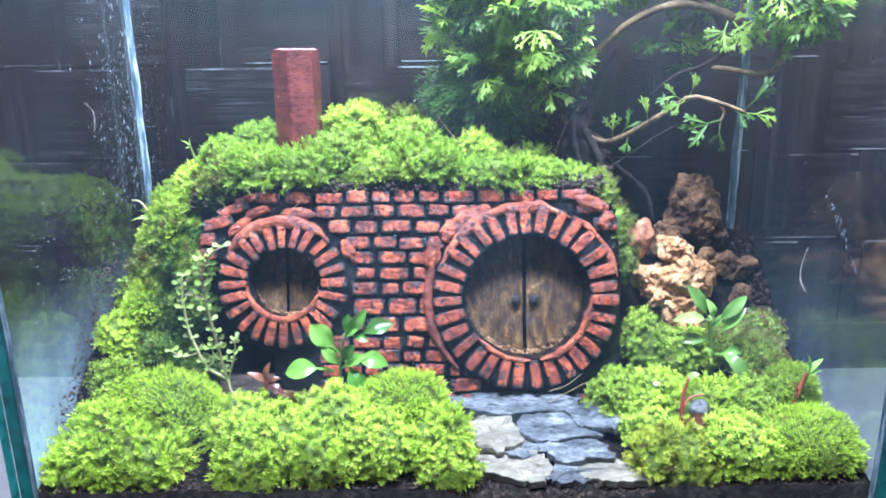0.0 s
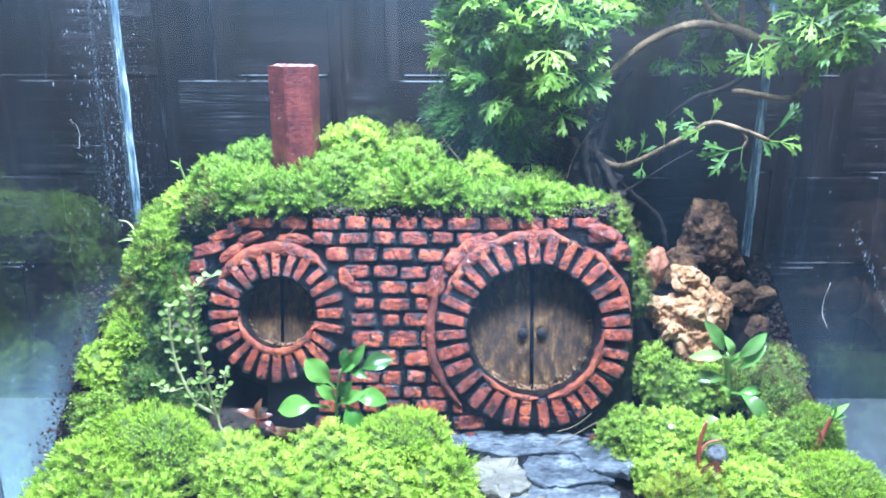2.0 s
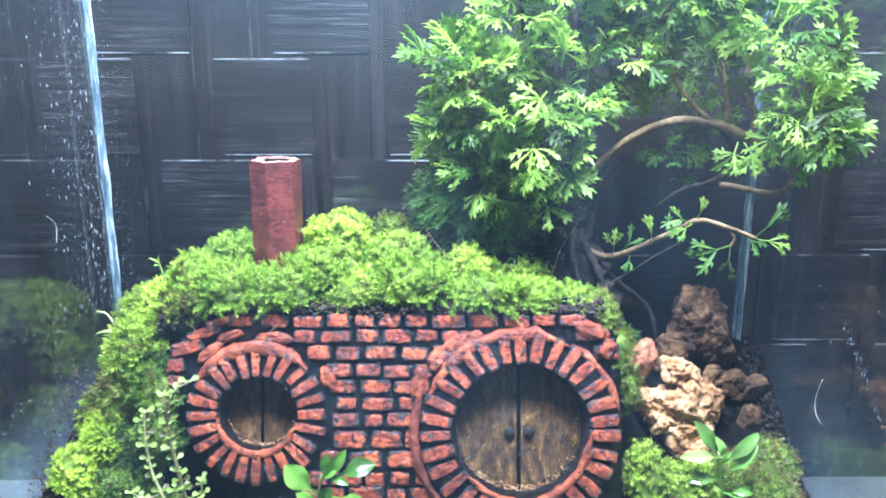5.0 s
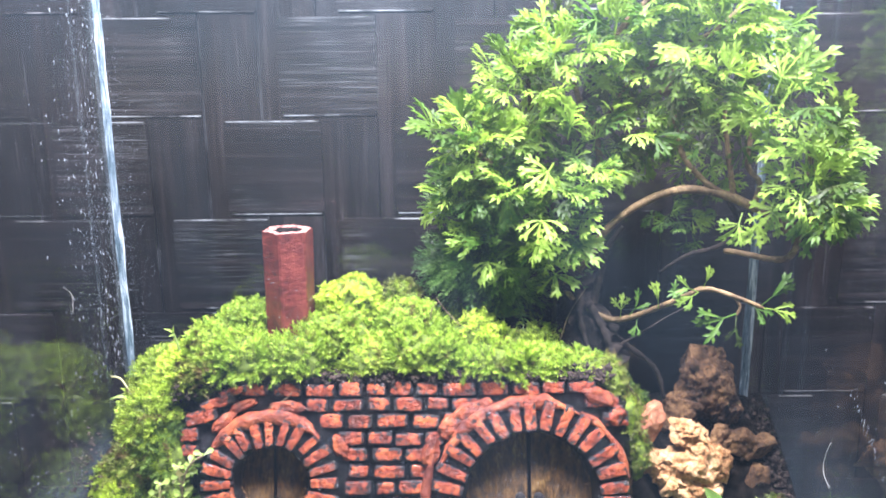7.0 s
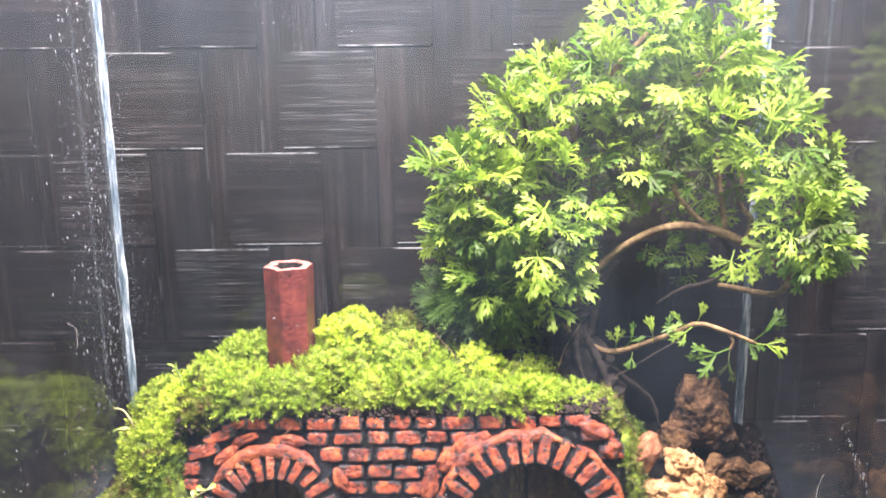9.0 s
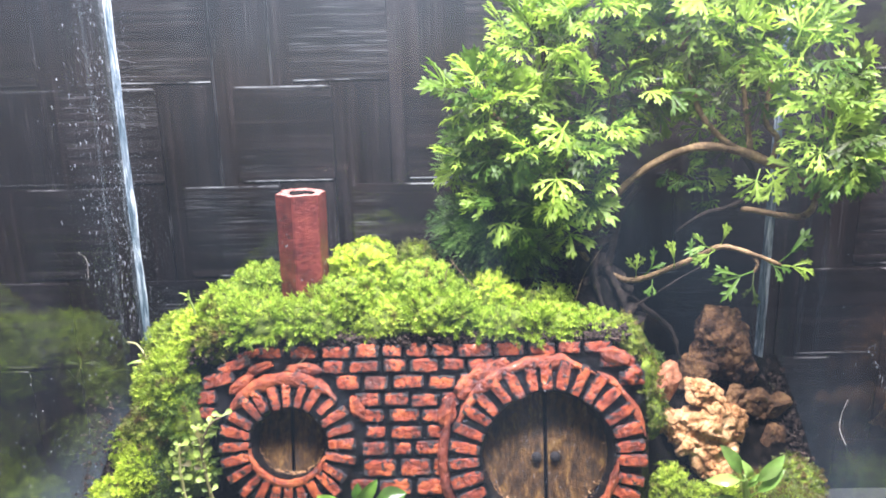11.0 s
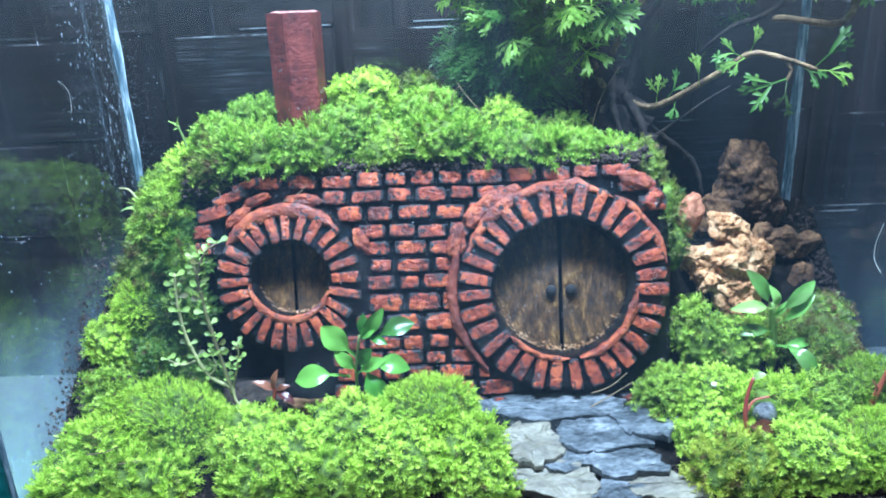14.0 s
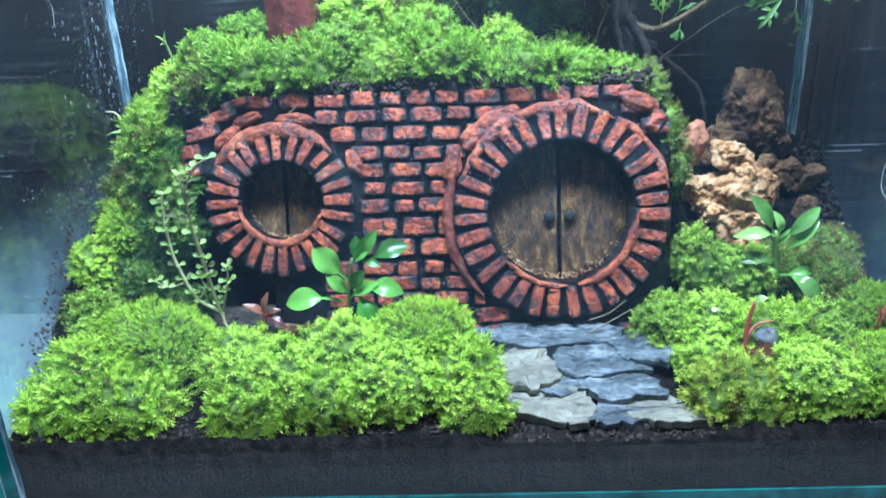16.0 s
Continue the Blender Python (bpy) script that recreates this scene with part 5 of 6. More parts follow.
ROOTS = [
    [(0.066, 0.352, 0.158), (0.056, 0.344, 0.149), (0.046, 0.338, 0.140)],
    [(0.068, 0.350, 0.160), (0.074, 0.343, 0.148), (0.080, 0.339, 0.132), (0.090, 0.337, 0.116)],
    [(0.064, 0.350, 0.166), (0.062, 0.341, 0.156), (0.066, 0.336, 0.140)],
    [(0.072, 0.352, 0.152), (0.086, 0.350, 0.140), (0.100, 0.350, 0.128), (0.106, 0.352, 0.112)],
    [(0.060, 0.354, 0.180), (0.052, 0.346, 0.168), (0.050, 0.341, 0.154)],
]
for k, pts in enumerate(ROOTS):
    part("root", tube("root", pts, 0.0026 - 0.0003 * k, 0.0008, M_DARKBARK, 26, 8, 0.6, 70 + k), tree)
for k, (pts, a, b) in enumerate(BOUGHS):
    part("limb", tube("limb", pts, a, b, M_DARKBARK if k in (11, 12, 15, 16, 17) else M_BARK, 36, 9, 0.22, 30 + k), tree)


def leaf_spray(seed, size, fingers=None):
    """A palmate leaf: five to seven glossy leaflets on short stalks, each widening to a blunt, lobed tip; it points along +y with +z as its face."""
    rng = np.random.RandomState(seed)
    verts, faces = [], []

    def stalk(a, b, w0, w1, nrm):
        d = b - a
        s = np.cross(d, nrm)
        s /= np.linalg.norm(s) + 1e-12
        i = len(verts)
        verts.extend([a - s * w0, a + nrm * w0, a + s * w0, b + s * w1, b + nrm * w1, b - s * w1])
        faces.extend([(i, i + 1, i + 4, i + 5), (i + 1, i + 2, i + 3, i + 4)])

    def lobe(a, d, ln, w, nrm):
        """A pointed finger, folded along its rib and bent down at the tip."""
        s = np.cross(d, nrm)
        s /= np.linalg.norm(s)
        i = len(verts)
        verts.extend([a - s * w * 0.45, a, a + s * w * 0.45, a + d * ln * 0.55 + s * w + nrm * w * 0.5, a + d * ln * 0.55, a + d * ln * 0.55 - s * w + nrm * w * 0.5, a + d * ln - nrm * ln * 0.22])
        faces.extend([(i, i + 1, i + 4, i + 5), (i + 1, i + 2, i + 3, i + 4), (i + 5, i + 4, i + 6), (i + 4, i + 3, i + 6)])

    def leaflet(a, d, ln, w, nrm, droop):
        """A strap that hangs towards its tip and splits into five to seven pointed fingers."""
        d = d / np.linalg.norm(d)
        s = np.cross(d, nrm)
        s /= np.linalg.norm(s)
        nrm = np.cross(s, d)
        last, i = a, len(verts)
        for u in (0.0, 0.25, 0.5, 0.72):
            mid = a + d * ln * u - nrm * ln * droop * u * u
            half = w * (0.45 + 0.9 * u)
            verts.extend([mid - s * half + nrm * half * 0.4, mid, mid + s * half + nrm * half * 0.4])
            last = mid
        for k in range(3):
            b = i + 3 * k
            faces.extend([(b, b + 1, b + 4, b + 3), (b + 1, b + 2, b + 5, b + 4)])
        down = -nrm * 1.4 * droop
        for u, turn, part_ln in ((0.42, 0.95, 0.30), (0.42, -0.85, 0.30), (0.70, 0.62, 0.34), (0.70, -0.68, 0.34), (0.72, 0.05, 0.40)):
            if u < 0.5 and rng.rand() < 0.3:
                continue
            turn += rng.uniform(-0.15, 0.15)
            way = d * math.cos(turn) + s * math.sin(turn) + down * u + nrm * rng.uniform(-0.2, 0.3)
            way /= np.linalg.norm(way)
            lobe(a + d * ln * u - nrm * ln * droop * u * u + s * math.sin(turn) * w * 0.5, way, ln * part_ln * rng.uniform(0.8, 1.25), w * rng.uniform(0.68, 0.98), nrm)

    n0 = np.array([0, 0, 1.0])
    hub = np.array([0, size * 0.36, size * 0.05])
    stalk(np.zeros(3), hub, size * 0.020, size * 0.015, n0)
    fingers = fingers or ((-1.40, -0.85, -0.40, 0.0, 0.42, 0.88, 1.35) if seed % 2 else (-1.15, -0.62, -0.15, 0.32, 0.78, 1.25))
    for ang in fingers:
        ang += rng.uniform(-0.12, 0.12)
        d = np.array([math.sin(ang), math.cos(ang), rng.uniform(-0.25, 0.30)])
        d /= np.linalg.norm(d)
        nrm = n0 + 0.50 * rng.randn(3)
        nrm /= np.linalg.norm(nrm)
        foot = hub + d * size * rng.uniform(0.06, 0.13)
        stalk(hub, foot, size * 0.013, size * 0.010, nrm)
        ln = size * rng.uniform(0.42, 0.66) * (1 - 0.15 * abs(ang))
        leaflet(foot, d, ln, ln * rng.uniform(0.085, 0.115), nrm, rng.uniform(-0.05, 0.55))
    return mesh_of("leaf", verts, faces, M_LEAF, True)


SPRAYS = [leaf_spray(s, 0.0185) for s in range(10)]
TWIGS = [leaf_spray(20 + s, 0.0185, (-0.45, 0.05, 0.55) if s % 2 else (-0.25, 0.3)) for s in range(4)]
CROWN = random.Random(5)


def set_leaf(p, way, face=(0, -0.6, 0.8), size=1.0, k=0, name="leaf", meshes=None):
    way = Vector(way).normalized()
    side = way.cross(Vector(face)).normalized()
    m = Matrix((side, way, side.cross(way))).transposed().to_4x4()
    part(name, (meshes or SPRAYS)[k % len(meshes or SPRAYS)], tree, at=Matrix.Translation(p) @ m @ Matrix.Scale(size, 4))


def leaf_clump(x, y, z, r, count, size=1.0, meshes=None, out=(0, 0, 0), name="leaf"):
    for _ in range(round(count * (1.0 if meshes else 1.9))):
        d = Vector((CROWN.gauss(0, 1), CROWN.gauss(0, 1) - 0.3, CROWN.gauss(0, 1) + 0.35)).normalized()
        p = Vector((x, y, z)) + d * r * CROWN.uniform(0.35, 0.85)
        way = d * 0.8 + Vector(out) + Vector((CROWN.gauss(0, 0.35), CROWN.gauss(0, 0.35), CROWN.gauss(0, 0.3)))
        face = (CROWN.gauss(0, 0.35), -0.70 + CROWN.gauss(0, 0.3), 0.9 + CROWN.gauss(0, 0.2))
        set_leaf(p, way, face, size * CROWN.uniform(0.75, 1.2), CROWN.randrange(10), name, meshes)


leaf_clump(0.010, 0.352, 0.206, 0.012, 6, 0.95)
leaf_clump(0.026, 0.345, 0.190, 0.013, 7, 0.95)
leaf_clump(0.044, 0.344, 0.186, 0.011, 5, 0.85)
leaf_clump(0.052, 0.341, 0.198, 0.011, 5, 0.9, out=(0, -0.3, -0.2))
leaf_clump(0.052, 0.342, 0.216, 0.013, 7, 0.95, out=(0, -0.3, 0))
leaf_clump(0.014, 0.350, 0.232, 0.018, 18, 1.05)
leaf_clump(0.018, 0.350, 0.214, 0.014, 10, 1.0)
leaf_clump(0.026, 0.344, 0.226, 0.017, 12, 1.05)
leaf_clump(0.040, 0.348, 0.256, 0.014, 11, 0.95)
leaf_clump(0.072, 0.346, 0.276, 0.015, 12, 0.95)
leaf_clump(0.106, 0.342, 0.274, 0.017, 14, 0.95)
leaf_clump(0.038, 0.342, 0.208, 0.017, 12, 1.05)
leaf_clump(0.048, 0.341, 0.232, 0.014, 6, 1.0)
leaf_clump(0.030, 0.353, 0.260, 0.012, 10, 0.9)
leaf_clump(0.053, 0.350, 0.268, 0.016, 14, 0.95)
leaf_clump(0.088, 0.348, 0.288, 0.020, 22, 0.95)
leaf_clump(0.122, 0.344, 0.286, 0.018, 18, 0.95)
leaf_clump(0.098, 0.338, 0.266, 0.016, 8, 1.0)
leaf_clump(0.118, 0.330, 0.250, 0.018, 11, 1.0)
leaf_clump(0.137, 0.326, 0.246, 0.016, 14, 0.95)
leaf_clump(0.146, 0.318, 0.232, 0.012, 9, 1.0)
leaf_clump(0.146, 0.314, 0.216, 0.010, 9, 1.0, out=(0.3, 0, 0))
leaf_clump(0.150, 0.312, 0.210, 0.006, 5, 1.05, out=(0.6, -0.2, -0.1))
leaf_clump(0.108, 0.345, 0.238, 0.012, 5, 0.85)
leaf_clump(0.092, 0.362, 0.236, 0.016, 9, 0.85)
leaf_clump(0.104, 0.352, 0.202, 0.008, 5, 0.55)
leaf_clump(0.112, 0.350, 0.196, 0.007, 4, 0.5)
leaf_clump(0.134, 0.345, 0.268, 0.014, 11, 0.95)
leaf_clump(0.122, 0.356, 0.228, 0.016, 9, 0.85)
leaf_clump(0.078, 0.345, 0.262, 0.008, 4, 0.8)
leaf_clump(0.064, 0.345, 0.228, 0.013, 8, 0.9)
leaf_clump(0.078, 0.346, 0.240, 0.013, 7, 0.9)
leaf_clump(0.090, 0.349, 0.252, 0.012, 6, 0.9)
leaf_clump(0.060, 0.341, 0.213, 0.010, 5, 0.9)
for k, (p, way, size) in enumerate((
        ((0.004, 0.362, 0.206), (-0.5, -0.1, -0.5), 0.9), ((0.006, 0.362, 0.202), (-0.1, -0.2, -0.9), 0.8), ((0.010, 0.360, 0.203), (0.6, -0.3, -0.6), 0.75),
        ((0.122, 0.318, 0.207), (-0.35, -0.3, -0.7), 0.95), ((0.124, 0.317, 0.207), (0.35, -0.3, -0.7), 0.95), ((0.128, 0.317, 0.209), (0.9, -0.3, -0.2), 0.8),
        ((0.150, 0.312, 0.212), (0.9, -0.3, 0.0), 1.15), ((0.150, 0.312, 0.210), (0.7, -0.3, -0.5), 1.1), ((0.146, 0.313, 0.210), (0.1, -0.4, -0.9), 0.9),
        ((0.081, 0.344, 0.1555), (-0.1, -0.3, 0.9), 0.60), ((0.084, 0.342, 0.1560), (0.5, -0.2, 0.8), 0.70), ((0.087, 0.338, 0.1560), (-0.2, -0.4, -0.5), 0.45),
        ((0.094, 0.331, 0.1630), (-0.2, -0.2, 0.9), 0.65), ((0.097, 0.328, 0.1650), (0.5, -0.2, 0.8), 0.60), ((0.1060, 0.318, 0.1740), (-0.9, -0.3, 0.3), 0.75), ((0.1065, 0.318, 0.1740), (-0.7, -0.4, -0.3), 0.70), ((0.1075, 0.317, 0.1755), (0.2, -0.2, 0.8), 0.5),
        ((0.1205, 0.3125, 0.1660), (-0.9, -0.2, -0.25), 0.95), ((0.1205, 0.3125, 0.1655), (-0.2, -0.3, -0.9), 0.70), ((0.1290, 0.3105, 0.1690), (1.0, -0.1, -0.15), 0.75), ((0.1290, 0.3105, 0.1695), (0.6, -0.2, 0.7), 0.85), ((0.1240, 0.3115, 0.1710), (0.6, -0.3, -0.5), 0.6))):
    set_leaf(p, way, (0.1, -0.85, 0.5), size * (1.05 if k > 8 else 0.85), k, meshes=TWIGS if k > 8 else SPRAYS)


def fern_tuft(seed):
    """A plume of fine needle leaves along drooping ribs."""
    rng = np.random.RandomState(seed)
    verts, faces = [], []
    for _ in range(7):
        a = rng.uniform(-0.9, 0.9)
        d = np.array([math.sin(a), math.cos(a), rng.uniform(-0.3, 0.5)]) * 0.024
        s = np.cross(d, [0, 0, 1.0])
        s /= np.linalg.norm(s)
        for k in range(16):
            u = 0.15 + 0.85 * k / 15
            o = d * u + np.array([0, 0, -0.006 * u * u])
            for g in (-1, 1):
                t = o + s * g * 0.0042 * (1.1 - 0.6 * u) + d * 0.12 + np.array([0, 0, 0.001 * rng.randn()])
                i = len(verts)
                verts.extend([o, (o + t) / 2 + d * 0.022, t, (o + t) / 2 - d * 0.022])
                faces.append((i, i + 1, i + 2, i + 3))
    return mesh_of("needle_plume", verts, faces, M_LEAF_DARK)


PLUMES = [fern_tuft(s) for s in range(4)]
leaf_clump(0.020, 0.366, 0.180, 0.018, 24, 0.8, PLUMES, name="needle_plume")
leaf_clump(0.034, 0.364, 0.172, 0.015, 18, 0.7, PLUMES, name="needle_plume")
leaf_clump(0.018, 0.364, 0.198, 0.012, 12, 0.75, PLUMES, name="needle_plume")
leaf_clump(0.008, 0.364, 0.172, 0.011, 12, 0.65, PLUMES, name="needle_plume")
leaf_clump(0.048, 0.362, 0.176, 0.012, 10, 0.7, PLUMES, name="needle_plume")


# ---- soil crumbs ----
def crumbs():
    rng = np.random.RandomState(8)
    verts, faces = [], []
    for _ in range(5200):
        x, y = rng.uniform(X0 + 0.004, X1 - 0.004), Y0 + 0.0012 + abs(rng.randn()) * 0.006
        if rng.rand() < 0.35:
            x, y = rng.uniform(0.0, 0.09), rng.uniform(0.246, 0.296)
        r = 0.00022 + 0.0006 * rng.rand() ** 2
        c = np.array([x, max(y, Y0 + 0.0016), soil_z(x, y) + r * 0.5])
        b = len(verts)
        for d in ((1, 0, 0), (-1, 0, 0), (0, 1, 0), (0, -1, 0), (0, 0, 1), (0, 0, -1)):
            verts.append(c + np.array(d) * r * rng.uniform(0.6, 1.2, 3) + 0.2 * r * rng.randn(3))
        for q in ((0, 2, 4), (2, 1, 4), (1, 3, 4), (3, 0, 4), (2, 0, 5), (1, 2, 5), (3, 1, 5), (0, 3, 5)):
            faces.append(tuple(b + i for i in q))
    return mesh_of("soil_crumbs", verts, faces, M_CRUMB)


tagged(new("soil_crumbs", crumbs()), "loose brown soil crumbs along the front pane", "soil", kind="stuff")

# ---- bricks of the front ----
lay = random.Random(11)
COURSES = (0.0040, 0.0115, 0.0190, 0.0264, 0.0327, 0.0392, 0.0474, 0.0558, 0.0640, 0.0706, 0.0776, 0.0846, 0.0920, 0.0990, 0.1054)
for row, v in enumerate(COURSES):
    gap = min(COURSES[row + 1] - v if row + 1 < len(COURSES) else 0.0066, v - COURSES[row - 1] if row else 0.0075)
    bend_r = max(0.0, v + 0.003 - 0.0875)
    left = -0.0860 if v > 0.104 else -0.0600 if v > 0.097 else -0.108 + 0.012 * (v < 0.02)
    runs = [(left, 0.0575 + math.sqrt(0.022 ** 2 - min(bend_r, 0.0215) ** 2))]
    for c, r in ((DOOR, DOOR_OUT + 0.0016), (WIN, WIN_OUT + 0.0014)):
        reach = r * r - max(0.0, abs(v - c[1]) - 0.0018) ** 2
        if reach > 0:
            half = math.sqrt(reach)
            runs = [q for lo, hi in runs for q in ((lo, min(hi, c[0] - half)), (max(lo, c[0] + half), hi)) if q[1] - q[0] > 0.003]
    for lo, hi in runs:
        if hi < WIN[0] or (lo > DOOR[0] and v < 0.085) or (v < 0.037 and hi < -0.056):
            continue
        x = max(lo, -0.058) if v < 0.037 else lo
        x += (row % 2) * 0.0015
        while x < hi - 0.003:
            w = min(lay.choice((0.0085, 0.0100, 0.0115, 0.0135)) * lay.uniform(0.9, 1.1), hi - x)
            if hi - (x + w) < 0.005:
                w = hi - x
            m = pose(x + w / 2, -0.0002, v + lay.uniform(-0.0004, 0.0004), lay.uniform(-4, 4), lay.uniform(-2.0, 2.0), lay.uniform(-3, 3))
            part("brick", BRICKS[lay.randrange(10)], house, at=m @ Matrix.Diagonal((w, lay.uniform(0.0010, 0.0019), gap * lay.uniform(0.74, 0.92), 1)))
            x += w + lay.uniform(0.0014, 0.0026)

# ---- woven bamboo strips ----
strip_h = slab("strip", (-0.5, -0.5, -0.5), (0.5, 0.5, 0.5), M_BAM_H, 0.02)
strip_v = slab("strip", (-0.5, -0.5, -0.5), (0.5, 0.5, 0.5), M_BAM_V, 0.02)
weave = random.Random(7)
for i in range(-14, 15):
    part("strip", strip_v, wall_back, at=pose(-0.0185 + i * 0.0315, BACK - 0.0007, 0.26, 0, weave.uniform(-0.2, 0.2), 0) @ Matrix.Diagonal((0.0311, 0.0016, 0.62, 1)))
for j in range(-5, 4):
    for k in range(-7, 8):
        x, z = -0.0605 + 0.0945 * k + 0.0315 * j, 0.2715 + 0.0540 * j
        if abs(x) < 0.42:
            part("strip", strip_h, wall_back, at=pose(x, BACK - 0.0018, z, 0, weave.uniform(-0.5, 0.5), 0) @ Matrix.Diagonal((0.0535 + weave.uniform(-0.002, 0.002), 0.0009, 0.0515, 1)))


# ---- fringe of roots and crumbs along the roof edge, litter ----
def fringe():
    rng = np.random.RandomState(4)
    verts, faces = [], []
    for _ in range(1500):
        x = rng.uniform(-0.116, 0.072)
        z = 0.1375 + 0.0016 * rng.randn() - 0.02 * max(0, -0.098 - x) ** 0.5 * 2 - 0.05 * max(0, x - 0.066)
        y = 0.2937 + 0.22 * (z - 0.030) + rng.uniform(-0.0015, 0.006)
        r = rng.uniform(0.0004, 0.0012)
        b = len(verts)
        for d in ((1, 0, 0), (-1, 0, 0), (0, 1, 0), (0, -1, 0), (0, 0, 1), (0, 0, -1)):
            verts.append(np.array((x, y, z)) + np.array(d) * r * rng.uniform(0.5, 1.6, 3) + 0.3 * r * rng.randn(3))
        for q in ((0, 2, 4), (2, 1, 4), (1, 3, 4), (3, 0, 4), (2, 0, 5), (1, 2, 5), (3, 1, 5), (0, 3, 5)):
            faces.append(tuple(b + i for i in q))
    return mesh_of("roof_litter", verts, faces, M_CRUMB)


tagged(new("roof_litter", fringe()), "brown soil and root crumbs along the roof edge", "soil", kind="stuff")


def straw(label, pts, r=0.00028):
    thing("straw", label, "straw", group="dry straws", data=tube("straw", pts, r, r * 0.6, M_STRAW, 16, 5, 0.1))


straw("thin dry straw on the slate path", [(0.045, 0.2865, 0.0505), (0.053, 0.289, 0.0520), (0.060, 0.291, 0.0565)])
straw("thin dry straw on the slate path", [(0.044, 0.2815, 0.0475), (0.052, 0.285, 0.0500), (0.062, 0.290, 0.0530)])
straw("thin dry root hanging over the wall", [(-0.074, 0.3125, 0.1265), (-0.069, 0.3135, 0.1285), (-0.064, 0.3145, 0.1330), (-0.062, 0.318, 0.139)])
straw("thin dry root hanging over the wall", [(-0.101, 0.312, 0.1225), (-0.099, 0.313, 0.1265), (-0.1005, 0.316, 0.1330)])
straw("thin dry stalk standing in the roof moss", [(-0.006, 0.333, 0.156), (-0.005, 0.332, 0.163), (-0.002, 0.331, 0.167)])
straw("thin dry stalk standing in the roof moss", [(0.008, 0.336, 0.154), (0.001, 0.335, 0.162), (-0.003, 0.334, 0.168)])
straw("pale fallen straw in the moss cushion", [(-0.131, 0.2515, 0.048), (-0.124, 0.2505, 0.0500), (-0.118, 0.2505, 0.0505)])
straw("pale fallen straw in the moss cushion", [(-0.139, 0.2530, 0.052), (-0.132, 0.2520, 0.0535), (-0.127, 0.2520, 0.0555)])
straw("fine dead stem rising beside the trunk", [(0.052, 0.334, 0.148), (0.056, 0.335, 0.160), (0.063, 0.336, 0.171)], 0.0002)


thing("lint", "curled pale lint hair on the side pane", "lint", group="lint on the glass", data=tube("lint", [(X1 - 0.0004, 0.3150, 0.107), (X1 - 0.0006, 0.3180, 0.098), (X1 - 0.0006, 0.3175, 0.091), (X1 - 0.0004, 0.3125, 0.087)], 0.00010, 0.00007, M_WHITE, 16, 5))
thing("lint", "curled pale lint hair on the side pane", "lint", group="lint on the glass", data=tube("lint", [(X0 + 0.0004, 0.327, 0.176), (X0 + 0.0006, 0.333, 0.171), (X0 + 0.0006, 0.332, 0.163)], 0.00008, 0.00006, M_WHITE, 12, 5))


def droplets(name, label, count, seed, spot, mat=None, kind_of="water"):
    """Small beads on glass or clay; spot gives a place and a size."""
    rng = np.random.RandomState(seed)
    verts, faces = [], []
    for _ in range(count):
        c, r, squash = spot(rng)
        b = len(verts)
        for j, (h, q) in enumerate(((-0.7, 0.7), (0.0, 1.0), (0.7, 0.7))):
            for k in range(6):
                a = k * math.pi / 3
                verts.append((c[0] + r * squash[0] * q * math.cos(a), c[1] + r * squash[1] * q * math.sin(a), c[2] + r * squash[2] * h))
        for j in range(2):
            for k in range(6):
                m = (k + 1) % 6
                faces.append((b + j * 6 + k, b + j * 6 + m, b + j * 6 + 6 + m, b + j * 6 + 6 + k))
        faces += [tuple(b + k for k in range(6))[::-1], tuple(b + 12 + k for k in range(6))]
    tagged(new(name, mesh_of(name, verts, faces, mat or M_WATER_GLINT, True)), label, kind_of, kind="stuff")


droplets("condensation_and_glints", "beads and streaks of water on the side pane", 1000, 2, lambda r: ((X0 + 0.0001, Y1 - abs(r.randn()) * 0.024 - 0.001, r.uniform(0.12, 0.34)), r.uniform(0.00008, 0.00030), (0.3, 0.8, r.choice([1.0, 1.5, 4.5]))))
droplets("condensation_and_glints", "fine beads of water on the back pane beside the seam", 650, 3, lambda r: ((X0 + 0.001 + abs(r.randn()) * 0.006, Y1 - 0.0001, r.uniform(0.10, 0.34)), r.uniform(0.00006, 0.00024), (0.9, 0.3, 1.2)))
droplets("condensation_and_glints", "scattered beads of water on the side pane", 160, 4, lambda r: ((X0 + 0.0001, r.uniform(Y0 + 0.004, 0.33), r.uniform(0.035, 0.15)), r.uniform(0.0001, 0.00032), (0.3, 0.9, 1.3)))
droplets("condensation_and_glints", "scattered beads of water on the side pane", 80, 5, lambda r: ((X1 - 0.0001, r.uniform(Y0 + 0.004, Y1 - 0.01), r.uniform(0.035, 0.17)), r.uniform(0.0001, 0.0003), (0.3, 0.9, 1.3)))
def smear_bead(r):
    """a dried run of water and lime on the side pane"""
    u = r.rand()
    return (X1 - 0.0001, 0.3050 - 0.030 * u + 0.0018 * r.randn() * (1.2 - u), 0.1360 - 0.030 * u + 0.0012 * r.randn()), r.uniform(0.00008, 0.00020), (0.3, 1.0, r.choice([1.0, 2.0, 5.0]))


droplets("lime_streak", "pale dried lime streak on the side pane", 70, 11, smear_bead)
droplets("condensation_and_glints", "fine beads of water on the back pane", 60, 6, lambda r: ((r.uniform(X0, X1), Y1 - 0.0001, r.uniform(0.12, 0.34)), r.uniform(0.0001, 0.00022), (0.9, 0.3, 1.2)))


def chimney_bead(r):
    """chimney beads"""
    a = r.uniform(-2.9, -0.1)
    return (-0.0688 + 0.0104 * math.cos(a), 0.3405 + 0.0104 * math.sin(a), r.uniform(0.158, 0.197)), r.uniform(0.00015, 0.0003), (1, 1, 1)


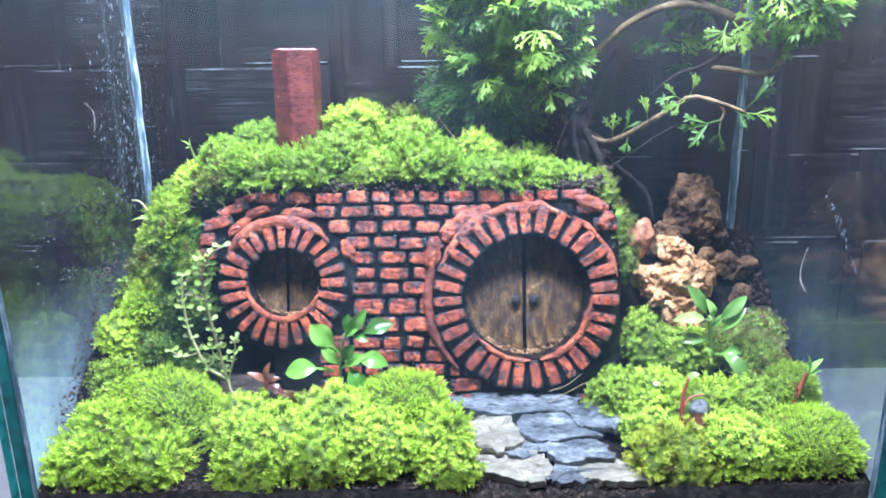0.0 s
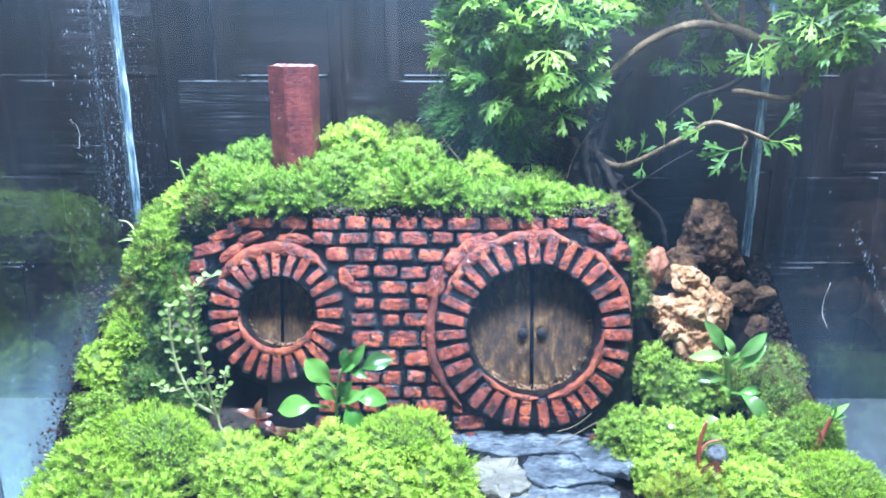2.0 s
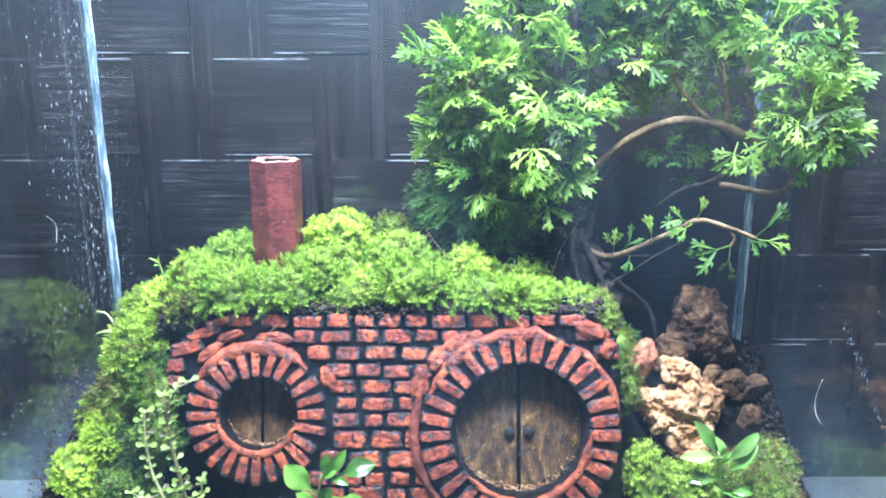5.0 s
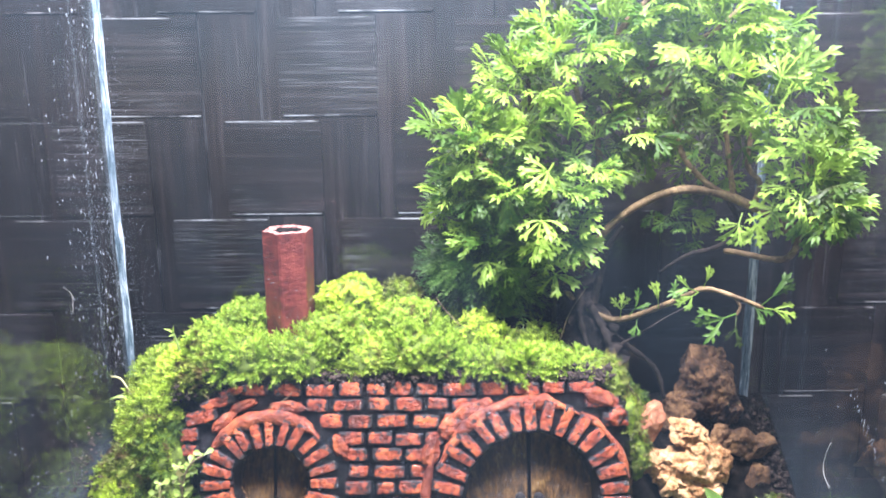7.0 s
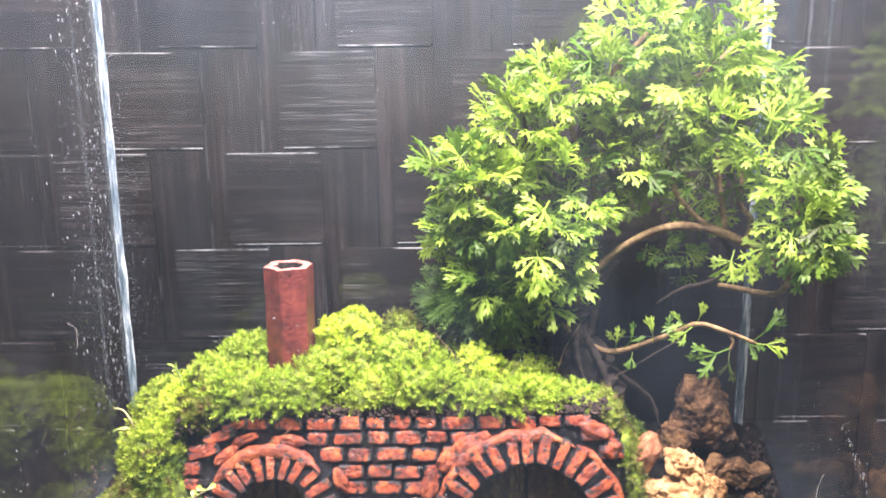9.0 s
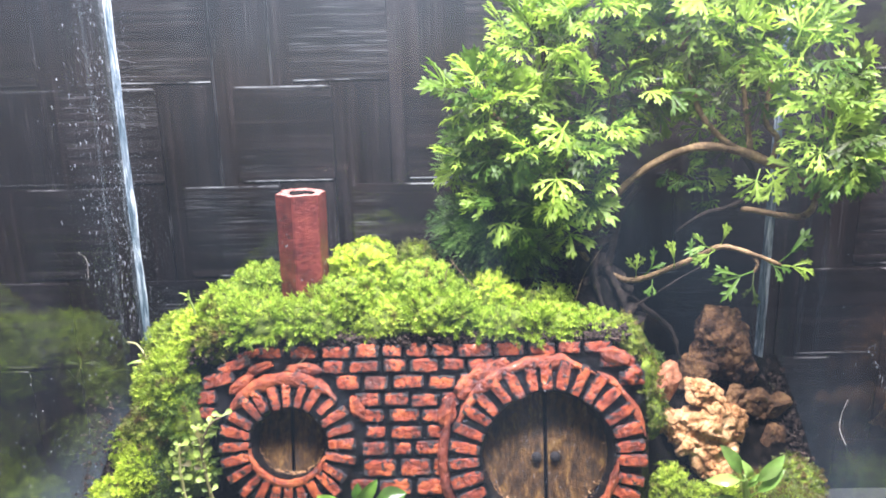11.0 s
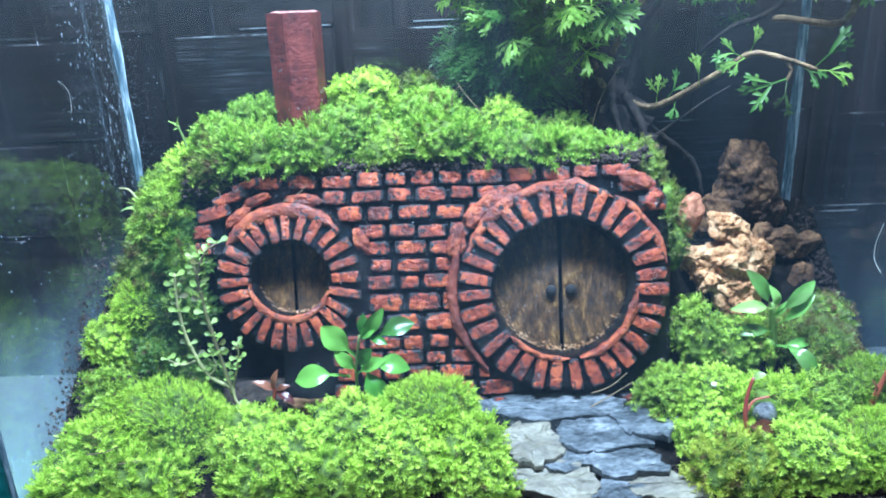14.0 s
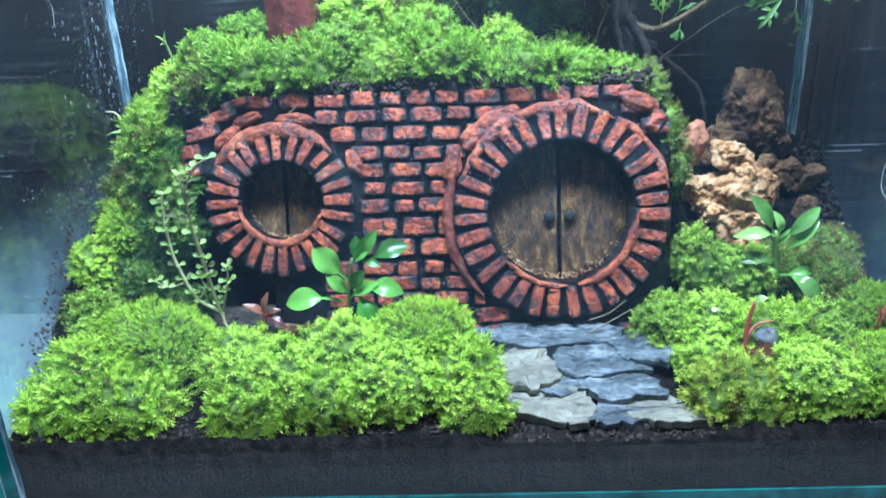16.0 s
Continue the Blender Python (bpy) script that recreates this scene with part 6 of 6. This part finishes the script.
droplets("condensation_and_glints", "beads of water on the clay chimney", 34, 7, chimney_bead)


FRONT = pose(0, 0.2937, 0.030, -12.4)


def wall_glint(r):
    """pale beads that paint wet glints along the joints of the front"""
    x, v = 0.0, 0.0
    while v == 0.0 or math.hypot(x - DOOR[0], v - DOOR[1]) < DOOR_OUT or math.hypot(x - WIN[0], v - WIN[1]) < WIN_OUT or (x < WIN[0] and v < 0.080):
        x, v = r.uniform(-0.100, 0.070), r.uniform(0.008, 0.102)
    p = FRONT @ Vector((x, -0.0008 - 0.0008 * r.rand(), v))
    return (p.x, p.y, p.z), r.uniform(0.00006, 0.00017), (r.choice([1.0, 1.6, 2.6]), 1, 0.7)


def ring_glint(r):
    """pale beads that paint wet glints on the two rings"""
    c, lo, hi = ((DOOR, DOOR_IN, DOOR_OUT), (WIN, WIN_IN, WIN_OUT))[r.randint(2)]
    a, q = r.uniform(0, 6.283), r.uniform(lo, hi)
    p = FRONT @ Vector((c[0] + q * math.cos(a), -0.0056 - 0.0006 * r.rand(), c[1] + q * math.sin(a)))
    return (p.x, p.y, p.z), r.uniform(0.00008, 0.00020), (1, 1, 1)


def door_glint(r):
    """pale beads that paint wet glints on the lower part of the boards"""
    a, q = r.uniform(0, 6.283), DOOR_IN * 0.97 * r.rand() ** 0.5
    p = FRONT @ Vector((DOOR[0] + q * math.cos(a), 0.0056, DOOR[1] + q * math.sin(a) - 0.15 * DOOR_IN * r.rand()))
    return (p.x, p.y, p.z), r.uniform(0.00008, 0.00020), (1, 1, 1.2)


def sill_grain(r):
    """sandy crumbs lodged along the lower inner edge of the two rounds"""
    c, lo = ((DOOR, DOOR_IN), (DOOR, DOOR_IN), (WIN, WIN_IN))[r.randint(3)]
    a = -1.571 + 0.62 * r.randn()
    q = lo * (0.99 - 0.05 * abs(r.randn()))
    p = FRONT @ Vector((c[0] + q * math.cos(a), 0.0052 - 0.0016 * r.rand(), c[1] + q * math.sin(a)))
    return (p.x, p.y, p.z), r.uniform(0.00012, 0.00036), (1.2, 1, 0.8)


droplets("sand_grains", "sandy tan crumbs lodged along the lower door edge", 420, 14, sill_grain, M_TAN, "sand")
# Highlights on door, bricks and rings, painted as pale matt beads.
droplets("condensation_and_glints", "pale beads painted as wet glints on the wooden door", 90, 10, door_glint)
droplets("condensation_and_glints", "tiny pale beads painted as wet glints on the brick front", 380, 8, wall_glint)
droplets("condensation_and_glints", "tiny pale beads painted as wet glints on the round brick rims", 110, 9, ring_glint)


def root_clots():
    """Brown rootlets and clots of soil on the slope and against the side pane."""
    rng = np.random.RandomState(12)
    verts, faces = [], []
    for _ in range(1900):
        u = rng.rand()
        y = 0.262 + 0.065 * u + 0.003 * rng.randn()
        c = np.array([X0 + 0.001 + abs(rng.randn()) * 0.007, y, 0.043 + 0.062 * u + 0.006 * rng.randn()])
        if rng.rand() < 0.35:
            c = np.array([-0.130 + 0.016 * rng.randn(), 0.292 + 0.012 * rng.randn(), 0.0])
            c[0] = max(c[0], X0 + 0.002)
            c[2] = soil_z(c[0], c[1]) + 0.022 * rng.rand()
        elif rng.rand() < 0.45:
            c = np.array([X1 - 0.003 - abs(rng.randn()) * 0.006, rng.uniform(0.292, 0.368), 0.0])
            c[2] = soil_z(c[0], c[1]) + 0.004 * abs(rng.randn())
        r = rng.uniform(0.0002, 0.00065) * (1.6 if c[0] > 0 else 1.0)
        b = len(verts)
        for d in ((1, 0, 0), (-1, 0, 0), (0, 1, 0), (0, -1, 0), (0, 0, 1), (0, 0, -1)):
            verts.append(c + np.array(d) * r * rng.uniform(0.4, 1.8, 3) + 0.3 * r * rng.randn(3))
        verts[b:b + 6] = [np.array((max(X0 + 0.0004, q[0]), q[1], q[2])) for q in verts[b:b + 6]]
        for q in ((0, 2, 4), (2, 1, 4), (1, 3, 4), (3, 0, 4), (2, 0, 5), (1, 2, 5), (3, 1, 5), (0, 3, 5)):
            faces.append(tuple(b + i for i in q))
    return mesh_of("root_clots", verts, faces, M_CRUMB)


tagged(new("root_clots", root_clots()), "brown roots and soil clots between moss and side pane", "soil", kind="stuff")
